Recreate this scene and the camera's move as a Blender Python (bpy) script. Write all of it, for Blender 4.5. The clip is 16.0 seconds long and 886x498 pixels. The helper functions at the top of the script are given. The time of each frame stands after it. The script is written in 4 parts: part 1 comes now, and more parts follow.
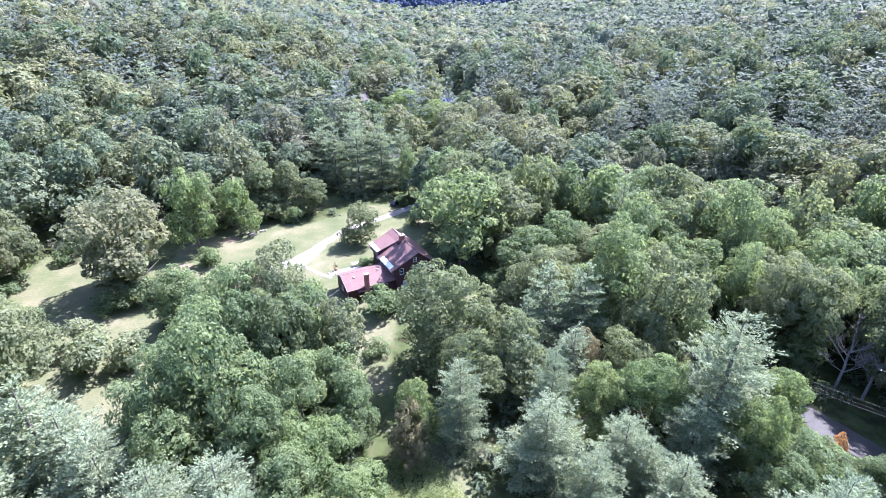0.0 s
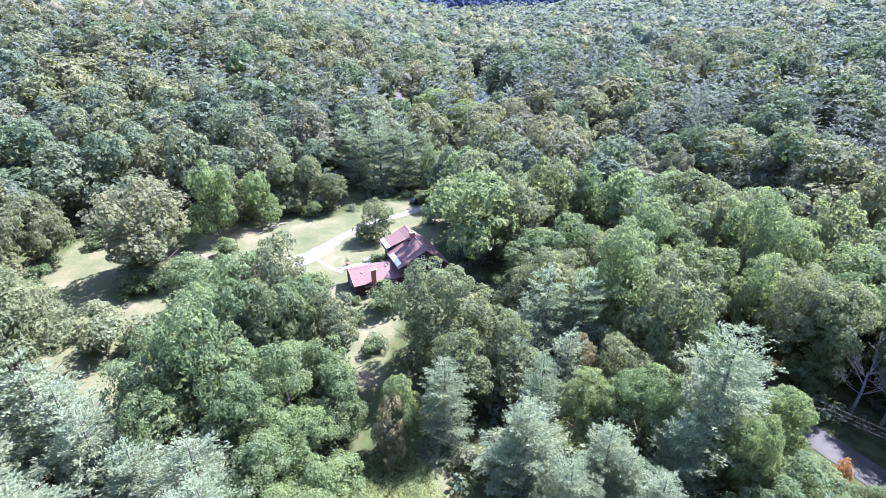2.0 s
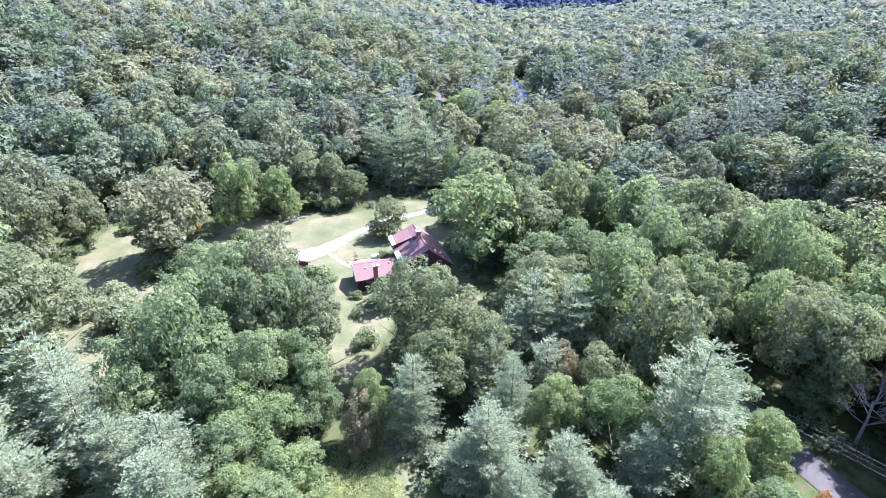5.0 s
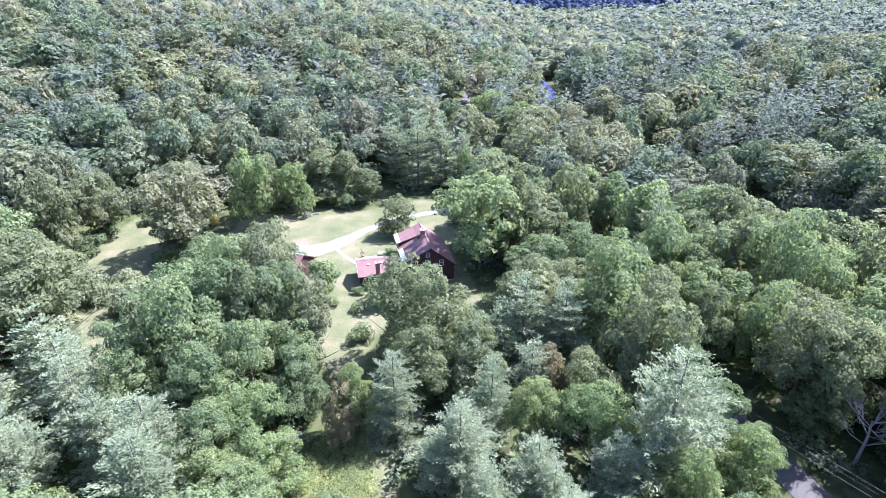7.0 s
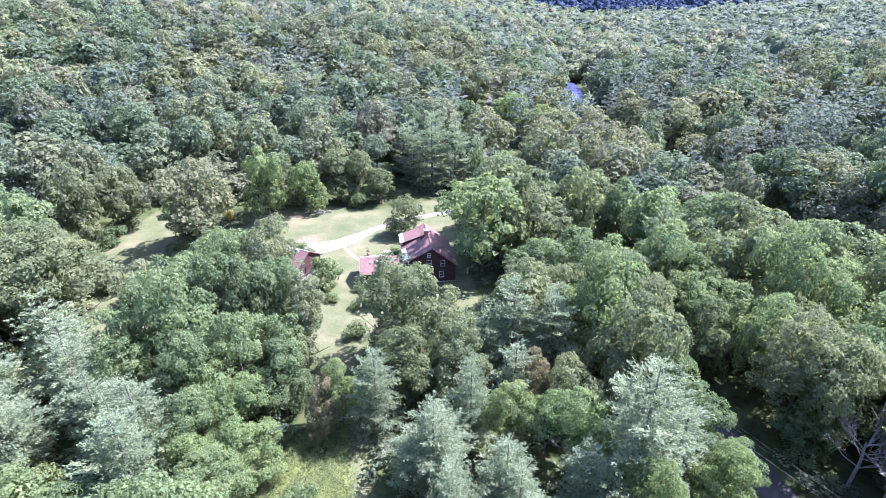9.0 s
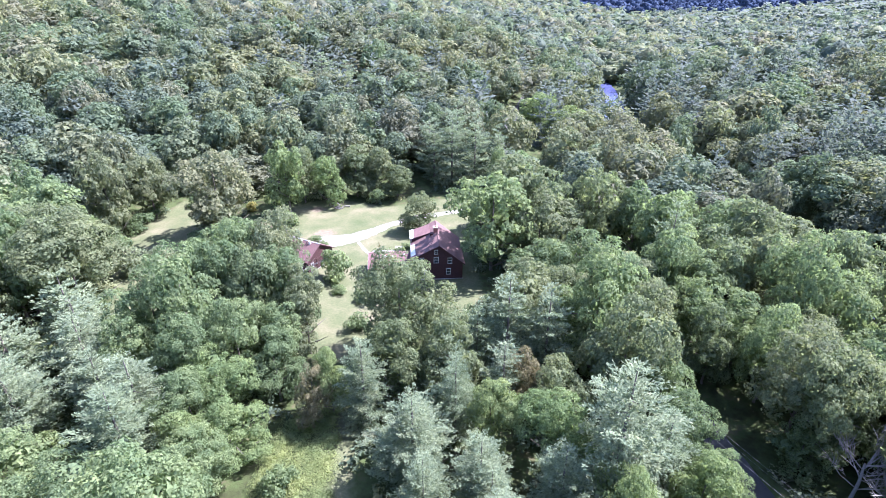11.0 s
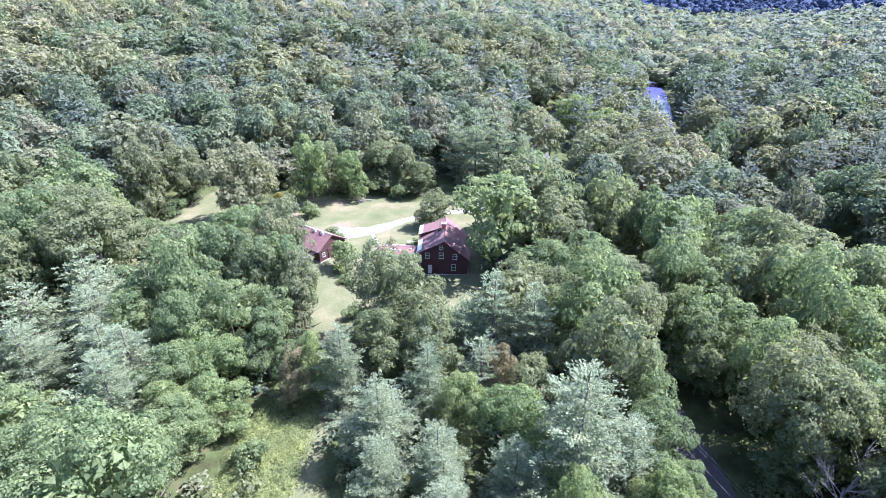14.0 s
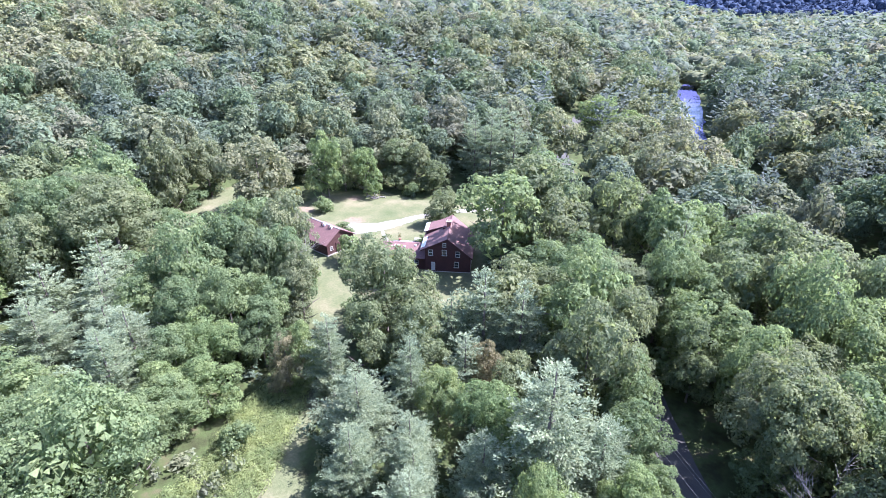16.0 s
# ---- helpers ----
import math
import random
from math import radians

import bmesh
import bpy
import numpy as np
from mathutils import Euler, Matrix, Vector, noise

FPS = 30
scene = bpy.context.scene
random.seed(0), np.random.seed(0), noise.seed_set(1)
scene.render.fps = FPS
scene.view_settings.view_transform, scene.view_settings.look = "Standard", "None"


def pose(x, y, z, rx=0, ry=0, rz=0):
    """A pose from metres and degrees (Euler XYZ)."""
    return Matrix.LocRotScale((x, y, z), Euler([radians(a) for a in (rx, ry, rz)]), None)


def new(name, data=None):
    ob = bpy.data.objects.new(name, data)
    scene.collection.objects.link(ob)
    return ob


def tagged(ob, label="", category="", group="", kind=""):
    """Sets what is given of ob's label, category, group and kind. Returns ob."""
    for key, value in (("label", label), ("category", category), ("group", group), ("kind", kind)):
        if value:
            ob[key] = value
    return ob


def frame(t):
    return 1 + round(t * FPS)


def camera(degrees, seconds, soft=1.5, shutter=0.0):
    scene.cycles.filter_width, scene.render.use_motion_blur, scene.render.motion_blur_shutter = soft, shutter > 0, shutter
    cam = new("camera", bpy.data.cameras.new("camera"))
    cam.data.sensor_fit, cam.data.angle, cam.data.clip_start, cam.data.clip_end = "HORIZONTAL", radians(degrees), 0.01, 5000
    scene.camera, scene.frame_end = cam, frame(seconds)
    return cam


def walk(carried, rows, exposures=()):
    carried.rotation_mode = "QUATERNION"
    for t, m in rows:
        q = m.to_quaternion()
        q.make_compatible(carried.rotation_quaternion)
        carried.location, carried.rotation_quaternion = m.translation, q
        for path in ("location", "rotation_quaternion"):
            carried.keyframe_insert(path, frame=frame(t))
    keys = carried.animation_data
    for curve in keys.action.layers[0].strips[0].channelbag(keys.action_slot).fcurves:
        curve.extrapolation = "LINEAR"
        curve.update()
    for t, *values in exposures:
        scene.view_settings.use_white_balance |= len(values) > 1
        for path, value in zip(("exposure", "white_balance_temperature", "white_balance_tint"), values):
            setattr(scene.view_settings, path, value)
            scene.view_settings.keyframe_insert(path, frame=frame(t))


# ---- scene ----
cam = camera(80.5, 16.0, soft=0.7)
METRES, EYE, TILT, LEAN, TURN = 55.0, 60.5, -27.0, 0.0, 0.0
ROWS = [
    (0.0, 0.0, 0.0, 0.0, 0.0, 0.0, -0.0),
    (0.5, 0.0298, -0.0002, 0.0005, 0.98, 0.03, -0.47),
    (1.0, 0.061, 0.0018, -0.0007, 1.97, 0.02, -0.97),
    (1.5, 0.0911, 0.0051, -0.0025, 3.11, -0.0, -1.6),
    (2.0, 0.1246, 0.0077, -0.0037, 4.38, -0.05, -2.23),
    (2.5, 0.1553, 0.0093, -0.0026, 5.35, -0.08, -2.72),
    (3.0, 0.1878, 0.0108, -0.0019, 6.28, -0.13, -3.16),
    (3.5, 0.2177, 0.0117, -0.0011, 7.02, -0.17, -3.52),
    (4.0, 0.2506, 0.0141, 0.0007, 7.94, -0.2, -3.97),
    (6.5, 0.4053, 0.0309, 0.0086, 12.77, -0.55, -6.31),
    (7.0, 0.4377, 0.0351, 0.0117, 13.63, -0.63, -6.71),
    (7.5, 0.4662, 0.0391, 0.0147, 14.4, -0.69, -7.07),
    (8.0, 0.4984, 0.0441, 0.0195, 15.26, -0.77, -7.51),
    (8.5, 0.5265, 0.0483, 0.024, 15.98, -0.86, -7.86),
    (9.0, 0.5584, 0.0546, 0.0283, 17.18, -1.0, -8.46),
    (11.5, 0.7067, 0.0925, 0.0381, 22.3, -1.84, -10.94),
    (12.0, 0.7373, 0.1017, 0.0409, 23.3, -2.03, -11.39),
    (12.5, 0.7666, 0.1102, 0.0445, 24.31, -2.23, -11.85),
    (13.0, 0.7978, 0.1188, 0.0476, 25.22, -2.4, -12.25),
    (13.5, 0.8266, 0.1269, 0.0517, 26.1, -2.59, -12.66),
    (14.0, 0.857, 0.1365, 0.0571, 27.12, -2.8, -13.09),
    (14.5, 0.8856, 0.1461, 0.0616, 28.11, -3.01, -13.55),
    (15.0, 0.9153, 0.1561, 0.0667, 29.15, -3.27, -14.03),
    (15.5, 0.9437, 0.166, 0.0717, 30.07, -3.5, -14.42),
    (16.0, 0.974, 0.1769, 0.0768, 30.92, -3.7, -14.78),
]
walk(cam, [(t, pose(0, 0, EYE, TILT, LEAN, TURN) @ pose(METRES * x, METRES * y, METRES * z, 90 + pitch, roll, yaw)) for t, x, y, z, yaw, pitch, roll in ROWS], exposures=[(0.0, 3.05, 5520, 26), (16.0, 2.97, 5520, 26)])

# ---- world, sun, exposure ----
SUN_DIR = Vector((0.72, 0.69, 0.0)).normalized()
SUN_ELEV = radians(53)
world = bpy.data.worlds.new("sky")
scene.world = world
world.use_nodes = True
wn = world.node_tree
sky = wn.nodes.new("ShaderNodeTexSky")
sky.sky_type = "NISHITA"
sky.sun_disc = False
sky.sun_elevation = SUN_ELEV
sky.sun_rotation = math.atan2(SUN_DIR.x, SUN_DIR.y)
sky.air_density, sky.dust_density = 1.0, 1.0
wn.nodes["Background"].inputs["Strength"].default_value = 0.079
wn.links.new(sky.outputs[0], wn.nodes["Background"].inputs["Color"])
sun_data = bpy.data.lights.new("sun", "SUN")
sun_data.energy, sun_data.angle, sun_data.color = 3.65, radians(0.6), (1.0, 0.96, 0.9)
sun = new("sun", sun_data)
to_sun = Vector((SUN_DIR.x * math.cos(SUN_ELEV), SUN_DIR.y * math.cos(SUN_ELEV), math.sin(SUN_ELEV)))
sun.matrix_world = Matrix.Translation((0, 0, 200)) @ to_sun.to_track_quat("Z", "Y").to_matrix().to_4x4()


# ---- materials ----
def material(name):
    m = bpy.data.materials.new(name)
    m.use_nodes = True
    nt = m.node_tree
    return m, nt, nt.nodes["Principled BSDF"]


def node(nt, kind, **inputs):
    n = nt.nodes.new(kind)
    for k, v in inputs.items():
        n.inputs[k.replace("_", " ")].default_value = v
    return n


def ramp(nt, fac, stops):
    r = nt.nodes.new("ShaderNodeValToRGB")
    while len(r.color_ramp.elements) < len(stops):
        r.color_ramp.elements.new(0.5)
    for e, (p, c) in zip(r.color_ramp.elements, stops):
        e.position, e.color = p, (*c, 1)
    nt.links.new(fac, r.inputs[0])
    return r.outputs[0]


def mix(nt, a, b, fac, mode="MIX"):
    n = nt.nodes.new("ShaderNodeMix")
    n.data_type, n.blend_type = "RGBA", mode
    for sock, v in ((n.inputs[6], a), (n.inputs[7], b), (n.inputs[0], fac)):
        if isinstance(v, bpy.types.NodeSocket):
            nt.links.new(v, sock)
        else:
            sock.default_value = v if isinstance(v, float) else (*v, 1)
    return n.outputs[2]


def leafy(name, stops, far=False, through_light=0.5, rough=0.65, fine=3.4):
    """Foliage: one tone a tree, each leaf clump a little off it, light shining through."""
    m, nt, p = material(name)
    if far:
        src = nt.nodes.new("ShaderNodeAttribute")
        src.attribute_name = "tint"
        tone = src.outputs["Fac"]
    else:
        tone = nt.nodes.new("ShaderNodeObjectInfo").outputs["Random"]
    base = ramp(nt, tone, stops)
    geo = nt.nodes.new("ShaderNodeNewGeometry")
    spot = ramp(nt, geo.outputs["Random Per Island"], [(0.0, (0.88, 0.89, 0.88)), (0.5, (1.0, 1.0, 1.0)), (1.0, (1.12, 1.12, 1.08))] if far else [(0.0, (0.74, 0.76, 0.74)), (0.45, (0.98, 0.98, 0.97)), (0.8, (1.07, 1.07, 1.04)), (1.0, (1.17, 1.17, 1.1))])
    col = mix(nt, base, spot, 1.0, "MULTIPLY")
    big = node(nt, "ShaderNodeTexNoise", Scale=0.3, Detail=4.0)
    tex = nt.nodes.new("ShaderNodeTexCoord")
    nt.links.new(tex.outputs["Object"], big.inputs["Vector"])
    patch = ramp(nt, big.outputs["Fac"], [(0.3, (0.74, 0.8, 0.8)), (0.7, (1.22, 1.14, 1.02))])
    col = mix(nt, col, patch, 1.0, "MULTIPLY")
    small = node(nt, "ShaderNodeTexNoise", Scale=fine, Detail=2.0, Roughness=0.7)
    nt.links.new(tex.outputs["Object"], small.inputs["Vector"])
    leaves = ramp(nt, small.outputs["Fac"], [(0.36, (0.68, 0.7, 0.68)), (0.5, (1.0, 1.0, 1.0)), (0.64, (1.18, 1.18, 1.14))] if far else [(0.36, (0.72, 0.73, 0.72)), (0.5, (1.0, 1.0, 1.0)), (0.64, (1.17, 1.17, 1.14))])
    col = mix(nt, col, leaves, 1.0, "MULTIPLY")
    p.inputs["Roughness"].default_value = rough
    p.inputs["Specular IOR Level"].default_value = 0.1
    if far:
        bp = node(nt, "ShaderNodeBump", Strength=0.45, Distance=0.5)
        nt.links.new(small.outputs["Fac"], bp.inputs["Height"])
        nt.links.new(bp.outputs[0], p.inputs["Normal"])
    nt.links.new(col, p.inputs["Base Color"])
    tr = nt.nodes.new("ShaderNodeBsdfTranslucent")
    warm = mix(nt, col, (1.42, 1.46, 1.1), 1.0, "MULTIPLY")
    nt.links.new(warm, tr.inputs["Color"])
    ms = nt.nodes.new("ShaderNodeMixShader")
    ms.inputs[0].default_value = through_light
    nt.links.new(p.outputs[0], ms.inputs[1])
    nt.links.new(tr.outputs[0], ms.inputs[2])
    nt.links.new(ms.outputs[0], nt.nodes["Material Output"].inputs[0])
    return m


def rough_mat(name, c1, c2, scale, rough=0.85, bump=0.3, fine=None, metal=0.0, grain=0.0, spec=0.5):
    """A worn surface: two tones in large patches, fine grain on top, and relief."""
    m, nt, p = material(name)
    tex = nt.nodes.new("ShaderNodeTexCoord")
    a = node(nt, "ShaderNodeTexNoise", Scale=scale, Detail=5.0, Roughness=0.6)
    b = node(nt, "ShaderNodeTexNoise", Scale=fine or scale * 12, Detail=3.0)
    for n in (a, b):
        nt.links.new(tex.outputs["Object"], n.inputs["Vector"])
    col = ramp(nt, a.outputs["Fac"], [(0.32, c1), (0.68, c2)])
    lo, hi = 1 - 0.3 - grain, 1 + 0.3 + grain
    col = mix(nt, col, ramp(nt, b.outputs["Fac"], [(0.3, (lo, lo, lo)), (0.7, (hi, hi, hi))]), 1.0, "MULTIPLY")
    info = nt.nodes.new("ShaderNodeObjectInfo")
    col = mix(nt, col, ramp(nt, info.outputs["Random"], [(0, (0.88, 0.88, 0.88)), (1, (1.1, 1.1, 1.1))]), 1.0, "MULTIPLY")
    nt.links.new(col, p.inputs["Base Color"])
    p.inputs["Roughness"].default_value, p.inputs["Metallic"].default_value = rough, metal
    p.inputs["Specular IOR Level"].default_value = spec
    bp = node(nt, "ShaderNodeBump", Strength=bump, Distance=0.05)
    nt.links.new(b.outputs["Fac"], bp.inputs["Height"])
    nt.links.new(bp.outputs[0], p.inputs["Normal"])
    return m


def banded(name, c1, c2, pitch, axis, rough=0.8, bump=0.6):
    """Rows of clapboard or shingle of the given pitch along an axis, with patchy weathering."""
    m, nt, p = material(name)
    tex = nt.nodes.new("ShaderNodeTexCoord")
    mp = nt.nodes.new("ShaderNodeMapping")
    nt.links.new(tex.outputs["Object"], mp.inputs["Vector"])
    wave = node(nt, "ShaderNodeTexWave", Scale=1 / pitch / math.pi / 2 * 2 * math.pi / 2, Distortion=0.15)
    wave.wave_type, wave.bands_direction, wave.wave_profile = "BANDS", axis, "SAW"
    nt.links.new(mp.outputs[0], wave.inputs["Vector"])
    a = node(nt, "ShaderNodeTexNoise", Scale=0.7, Detail=6.0, Roughness=0.65)
    f = node(nt, "ShaderNodeTexNoise", Scale=9.0, Detail=3.0)
    for n in (a, f):
        nt.links.new(tex.outputs["Object"], n.inputs["Vector"])
    col = ramp(nt, a.outputs["Fac"], [(0.3, c1), (0.7, c2)])
    col = mix(nt, col, ramp(nt, f.outputs["Fac"], [(0.3, (0.75, 0.75, 0.75)), (0.7, (1.2, 1.2, 1.2))]), 1.0, "MULTIPLY")
    nt.links.new(col, p.inputs["Base Color"])
    p.inputs["Roughness"].default_value = rough
    bp = node(nt, "ShaderNodeBump", Strength=bump, Distance=0.03)
    nt.links.new(wave.outputs["Fac"], bp.inputs["Height"])
    nt.links.new(bp.outputs[0], p.inputs["Normal"])
    return m


def ground_mat():
    """Forest floor, turning to mown grass and worn earth where the sheet's lawn value rises."""
    m, nt, p = material("ground")
    tex = nt.nodes.new("ShaderNodeTexCoord")

    def noise_tex(s, d=4.0):
        n = node(nt, "ShaderNodeTexNoise", Scale=s, Detail=d, Roughness=0.6)
        nt.links.new(tex.outputs["Object"], n.inputs["Vector"])
        return n.outputs["Fac"]
    floor = ramp(nt, noise_tex(0.35), [(0.35, (0.028, 0.03, 0.014)), (0.55, (0.045, 0.06, 0.022)), (0.72, (0.075, 0.062, 0.038))])
    grass = ramp(nt, noise_tex(0.12, 6.0), [(0.32, (0.061, 0.074, 0.036)), (0.5, (0.087, 0.092, 0.05)), (0.68, (0.126, 0.115, 0.074))])
    grass = mix(nt, grass, ramp(nt, noise_tex(2.2), [(0.3, (0.78, 0.82, 0.75)), (0.7, (1.18, 1.15, 1.15))]), 1.0, "MULTIPLY")
    earth = ramp(nt, noise_tex(1.1), [(0.3, (0.105, 0.085, 0.06)), (0.7, (0.165, 0.13, 0.095))])

    def mask(attr, spread):
        at = nt.nodes.new("ShaderNodeAttribute")
        at.attribute_name = attr
        add = nt.nodes.new("ShaderNodeMath")
        add.operation = "MULTIPLY_ADD"
        nt.links.new(noise_tex(0.9), add.inputs[0])
        add.inputs[1].default_value = spread
        nt.links.new(at.outputs["Fac"], add.inputs[2])
        r = nt.nodes.new("ShaderNodeMapRange")
        r.inputs["From Min"].default_value = 0.35 + spread / 2
        r.inputs["From Max"].default_value = 0.65 + spread / 2
        nt.links.new(add.outputs[0], r.inputs["Value"])
        return r.outputs[0]
    col = mix(nt, floor, grass, mask("lawn", 0.5))
    col = mix(nt, col, earth, mask("bare", 0.9))
    nt.links.new(col, p.inputs["Base Color"])
    p.inputs["Roughness"].default_value = 0.95
    p.inputs["Specular IOR Level"].default_value = 0.088
    bp = node(nt, "ShaderNodeBump", Strength=0.5, Distance=0.12)
    nt.links.new(noise_tex(5.0), bp.inputs["Height"])
    nt.links.new(bp.outputs[0], p.inputs["Normal"])
    return m


def water_mat():
    m, nt, p = material("river water")
    # blue of the reflected sky painted in as base colour; mirror reflection kept weak
    p.inputs["Base Color"].default_value = (0.05, 0.055, 0.13, 1)
    p.inputs["Specular IOR Level"].default_value = 0.088
    p.inputs["Roughness"].default_value = 0.2
    p.inputs["IOR"].default_value = 1.33
    tex = nt.nodes.new("ShaderNodeTexCoord")
    n = node(nt, "ShaderNodeTexNoise", Scale=0.9, Detail=4.0)
    nt.links.new(tex.outputs["Object"], n.inputs["Vector"])
    bp = node(nt, "ShaderNodeBump", Strength=0.35, Distance=0.15)
    nt.links.new(n.outputs["Fac"], bp.inputs["Height"])
    nt.links.new(bp.outputs[0], p.inputs["Normal"])
    return m


def glass_mat():
    m, nt, p = material("window glass")
    p.inputs["Base Color"].default_value = (0.03, 0.035, 0.04, 1)
    p.inputs["Roughness"].default_value = 0.05
    p.inputs["IOR"].default_value = 1.5
    return m


GREEN = [(0.0, (0.108, 0.146, 0.082)), (0.35, (0.127, 0.167, 0.092)), (0.7, (0.14, 0.18, 0.097)), (1.0, (0.152, 0.193, 0.1))]
M_LEAF = leafy("broad leaves", GREEN)
M_OLIVE = leafy("olive leaves", [(0, (0.118, 0.15, 0.086)), (0.5, (0.138, 0.155, 0.098)), (1, (0.148, 0.178, 0.098))])
M_APPLE = leafy("pale apple leaves", [(0, (0.165, 0.19, 0.12)), (1, (0.19, 0.205, 0.14))])
M_DARK = leafy("deep green leaves", [(0, (0.112, 0.139, 0.08)), (1, (0.138, 0.158, 0.095))])
M_LIME = leafy("bright green leaves", [(0, (0.134, 0.182, 0.088)), (1, (0.166, 0.204, 0.098))])
M_RUST = leafy("rusty turning leaves", [(0, (0.165, 0.15, 0.1)), (1, (0.18, 0.17, 0.11))])
M_BROWN = leafy("thin brownish leaves", [(0, (0.15, 0.16, 0.105)), (1, (0.16, 0.168, 0.11))])
M_PINE = leafy("pine needles", [(0, (0.148, 0.192, 0.13)), (0.5, (0.17, 0.21, 0.15)), (1, (0.19, 0.225, 0.168))], through_light=0.42, rough=0.6)
M_SILVER = leafy("silvery pine needles", [(0, (0.168, 0.206, 0.14)), (1, (0.192, 0.228, 0.162))], through_light=0.42, rough=0.7)
# bluer and greyer than near foliage: distance haze is mixed into these two colours
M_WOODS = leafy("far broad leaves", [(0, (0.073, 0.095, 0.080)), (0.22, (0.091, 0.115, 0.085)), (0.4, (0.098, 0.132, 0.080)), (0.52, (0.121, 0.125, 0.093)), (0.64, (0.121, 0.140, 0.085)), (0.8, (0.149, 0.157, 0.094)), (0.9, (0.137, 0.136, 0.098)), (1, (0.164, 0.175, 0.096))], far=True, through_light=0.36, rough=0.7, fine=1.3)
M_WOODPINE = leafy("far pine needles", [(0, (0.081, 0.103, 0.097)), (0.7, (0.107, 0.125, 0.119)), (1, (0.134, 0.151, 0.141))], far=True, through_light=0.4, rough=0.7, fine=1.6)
M_TURN = leafy("orange turning leaves", [(0, (0.24, 0.13, 0.075)), (1, (0.27, 0.15, 0.08))])
M_YELLOW = leafy("yellow leaves", [(0, (0.22, 0.2, 0.07)), (1, (0.25, 0.22, 0.08))])
M_WEED = leafy("meadow weeds", [(0, (0.175, 0.215, 0.1)), (0.6, (0.2, 0.235, 0.11)), (1, (0.22, 0.24, 0.125))], far=True)
M_BARK = rough_mat("bark", (0.07, 0.055, 0.045), (0.16, 0.135, 0.115), 1.5, 0.95, 0.8)
M_GREYWOOD = rough_mat("bare grey wood", (0.15, 0.135, 0.13), (0.25, 0.235, 0.225), 1.5, 0.9, 0.6)
M_HEARTH = rough_mat("sooty stone", (0.05, 0.045, 0.042), (0.13, 0.12, 0.11), 2.0, 0.9, 0.6)
M_GROUND = ground_mat()
M_GRAVEL = rough_mat("pale gravel", (0.125, 0.114, 0.103), (0.205, 0.19, 0.174), 0.25, 0.95, 0.5, fine=6.0, grain=-0.12)
M_ASPHALT = rough_mat("asphalt", (0.034, 0.032, 0.03), (0.056, 0.053, 0.05), 0.3, 0.9, 0.3, fine=9.0)
M_WATER = water_mat()
M_SIDING = banded("dark red clapboard", (0.036, 0.012, 0.012), (0.056, 0.018, 0.017), 0.13, "Z")
M_ROOF = banded("red-brown shingle", (0.092, 0.046, 0.044), (0.13, 0.067, 0.063), 0.16, "Z")
M_TRIM = rough_mat("white painted trim", (0.34, 0.33, 0.31), (0.45, 0.44, 0.42), 2.0, 0.6, 0.1, grain=-0.2)
M_METAL = rough_mat("pale eave metal", (0.48, 0.48, 0.48), (0.58, 0.58, 0.58), 1.2, 0.45, 0.1, grain=-0.24, metal=0.2)
M_BRICK = rough_mat("brick", (0.2, 0.075, 0.06), (0.32, 0.13, 0.1), 3.0, 0.9, 0.6)
M_STONE = rough_mat("grey stone", (0.2, 0.185, 0.17), (0.34, 0.32, 0.3), 2.0, 0.9, 0.6)
M_GLASS = glass_mat()
M_CARPAINT = rough_mat("dark blue car paint", (0.012, 0.016, 0.03), (0.02, 0.025, 0.045), 1.0, 0.18, 0.0, grain=-0.25)
M_TYRE = rough_mat("black rubber", (0.015, 0.015, 0.015), (0.03, 0.03, 0.03), 4.0, 0.9, 0.2)
M_CHROME = rough_mat("bright metal", (0.6, 0.6, 0.6), (0.7, 0.7, 0.7), 4.0, 0.25, 0.0, metal=1.0, grain=-0.2)
M_LAMP = rough_mat("clear lamp cover", (0.6, 0.6, 0.58), (0.75, 0.75, 0.72), 4.0, 0.2, 0.0, grain=-0.2)
M_WIRE = rough_mat("weathered cable", (0.1, 0.1, 0.1), (0.16, 0.16, 0.16), 2.0, 0.6, 0.0)
M_POLE = rough_mat("creosoted pole", (0.05, 0.04, 0.03), (0.09, 0.07, 0.055), 2.0, 0.9, 0.5)
M_ASH = rough_mat("ash and charred earth", (0.05, 0.045, 0.04), (0.2, 0.18, 0.17), 3.0, 0.95, 0.6)
# distance haze and shade over the ridge are painted in as dark blue
M_HAZEHILL = rough_mat("far wooded hill", (0.03, 0.041, 0.068), (0.042, 0.055, 0.086), 0.02, 0.95, 0.3, fine=0.12, spec=0.0)


# ---- mesh helpers ----
def raw_mesh(name, verts, quads, tris=None, tint=None, mats=(), quad_mat=None):
    """A mesh straight from arrays."""
    me = bpy.data.meshes.new(name)
    tris = np.zeros((0, 3), int) if tris is None else tris
    nq, nt_ = len(quads), len(tris)
    me.vertices.add(len(verts))
    me.vertices.foreach_set("co", np.ascontiguousarray(verts, np.float32).ravel())
    loops = np.concatenate([np.asarray(quads, np.int32).ravel(), np.asarray(tris, np.int32).ravel()])
    me.loops.add(len(loops))
    me.loops.foreach_set("vertex_index", loops)
    me.polygons.add(nq + nt_)
    starts = np.concatenate([np.arange(nq) * 4, nq * 4 + np.arange(nt_) * 3]).astype(np.int32)
    me.polygons.foreach_set("loop_start", starts)
    if tint is not None:
        at = me.attributes.new("tint", "FLOAT", "POINT")
        at.data.foreach_set("value", np.asarray(tint, np.float32))
    for mt in mats:
        me.materials.append(mt)
    me.update(calc_edges=True)
    return me


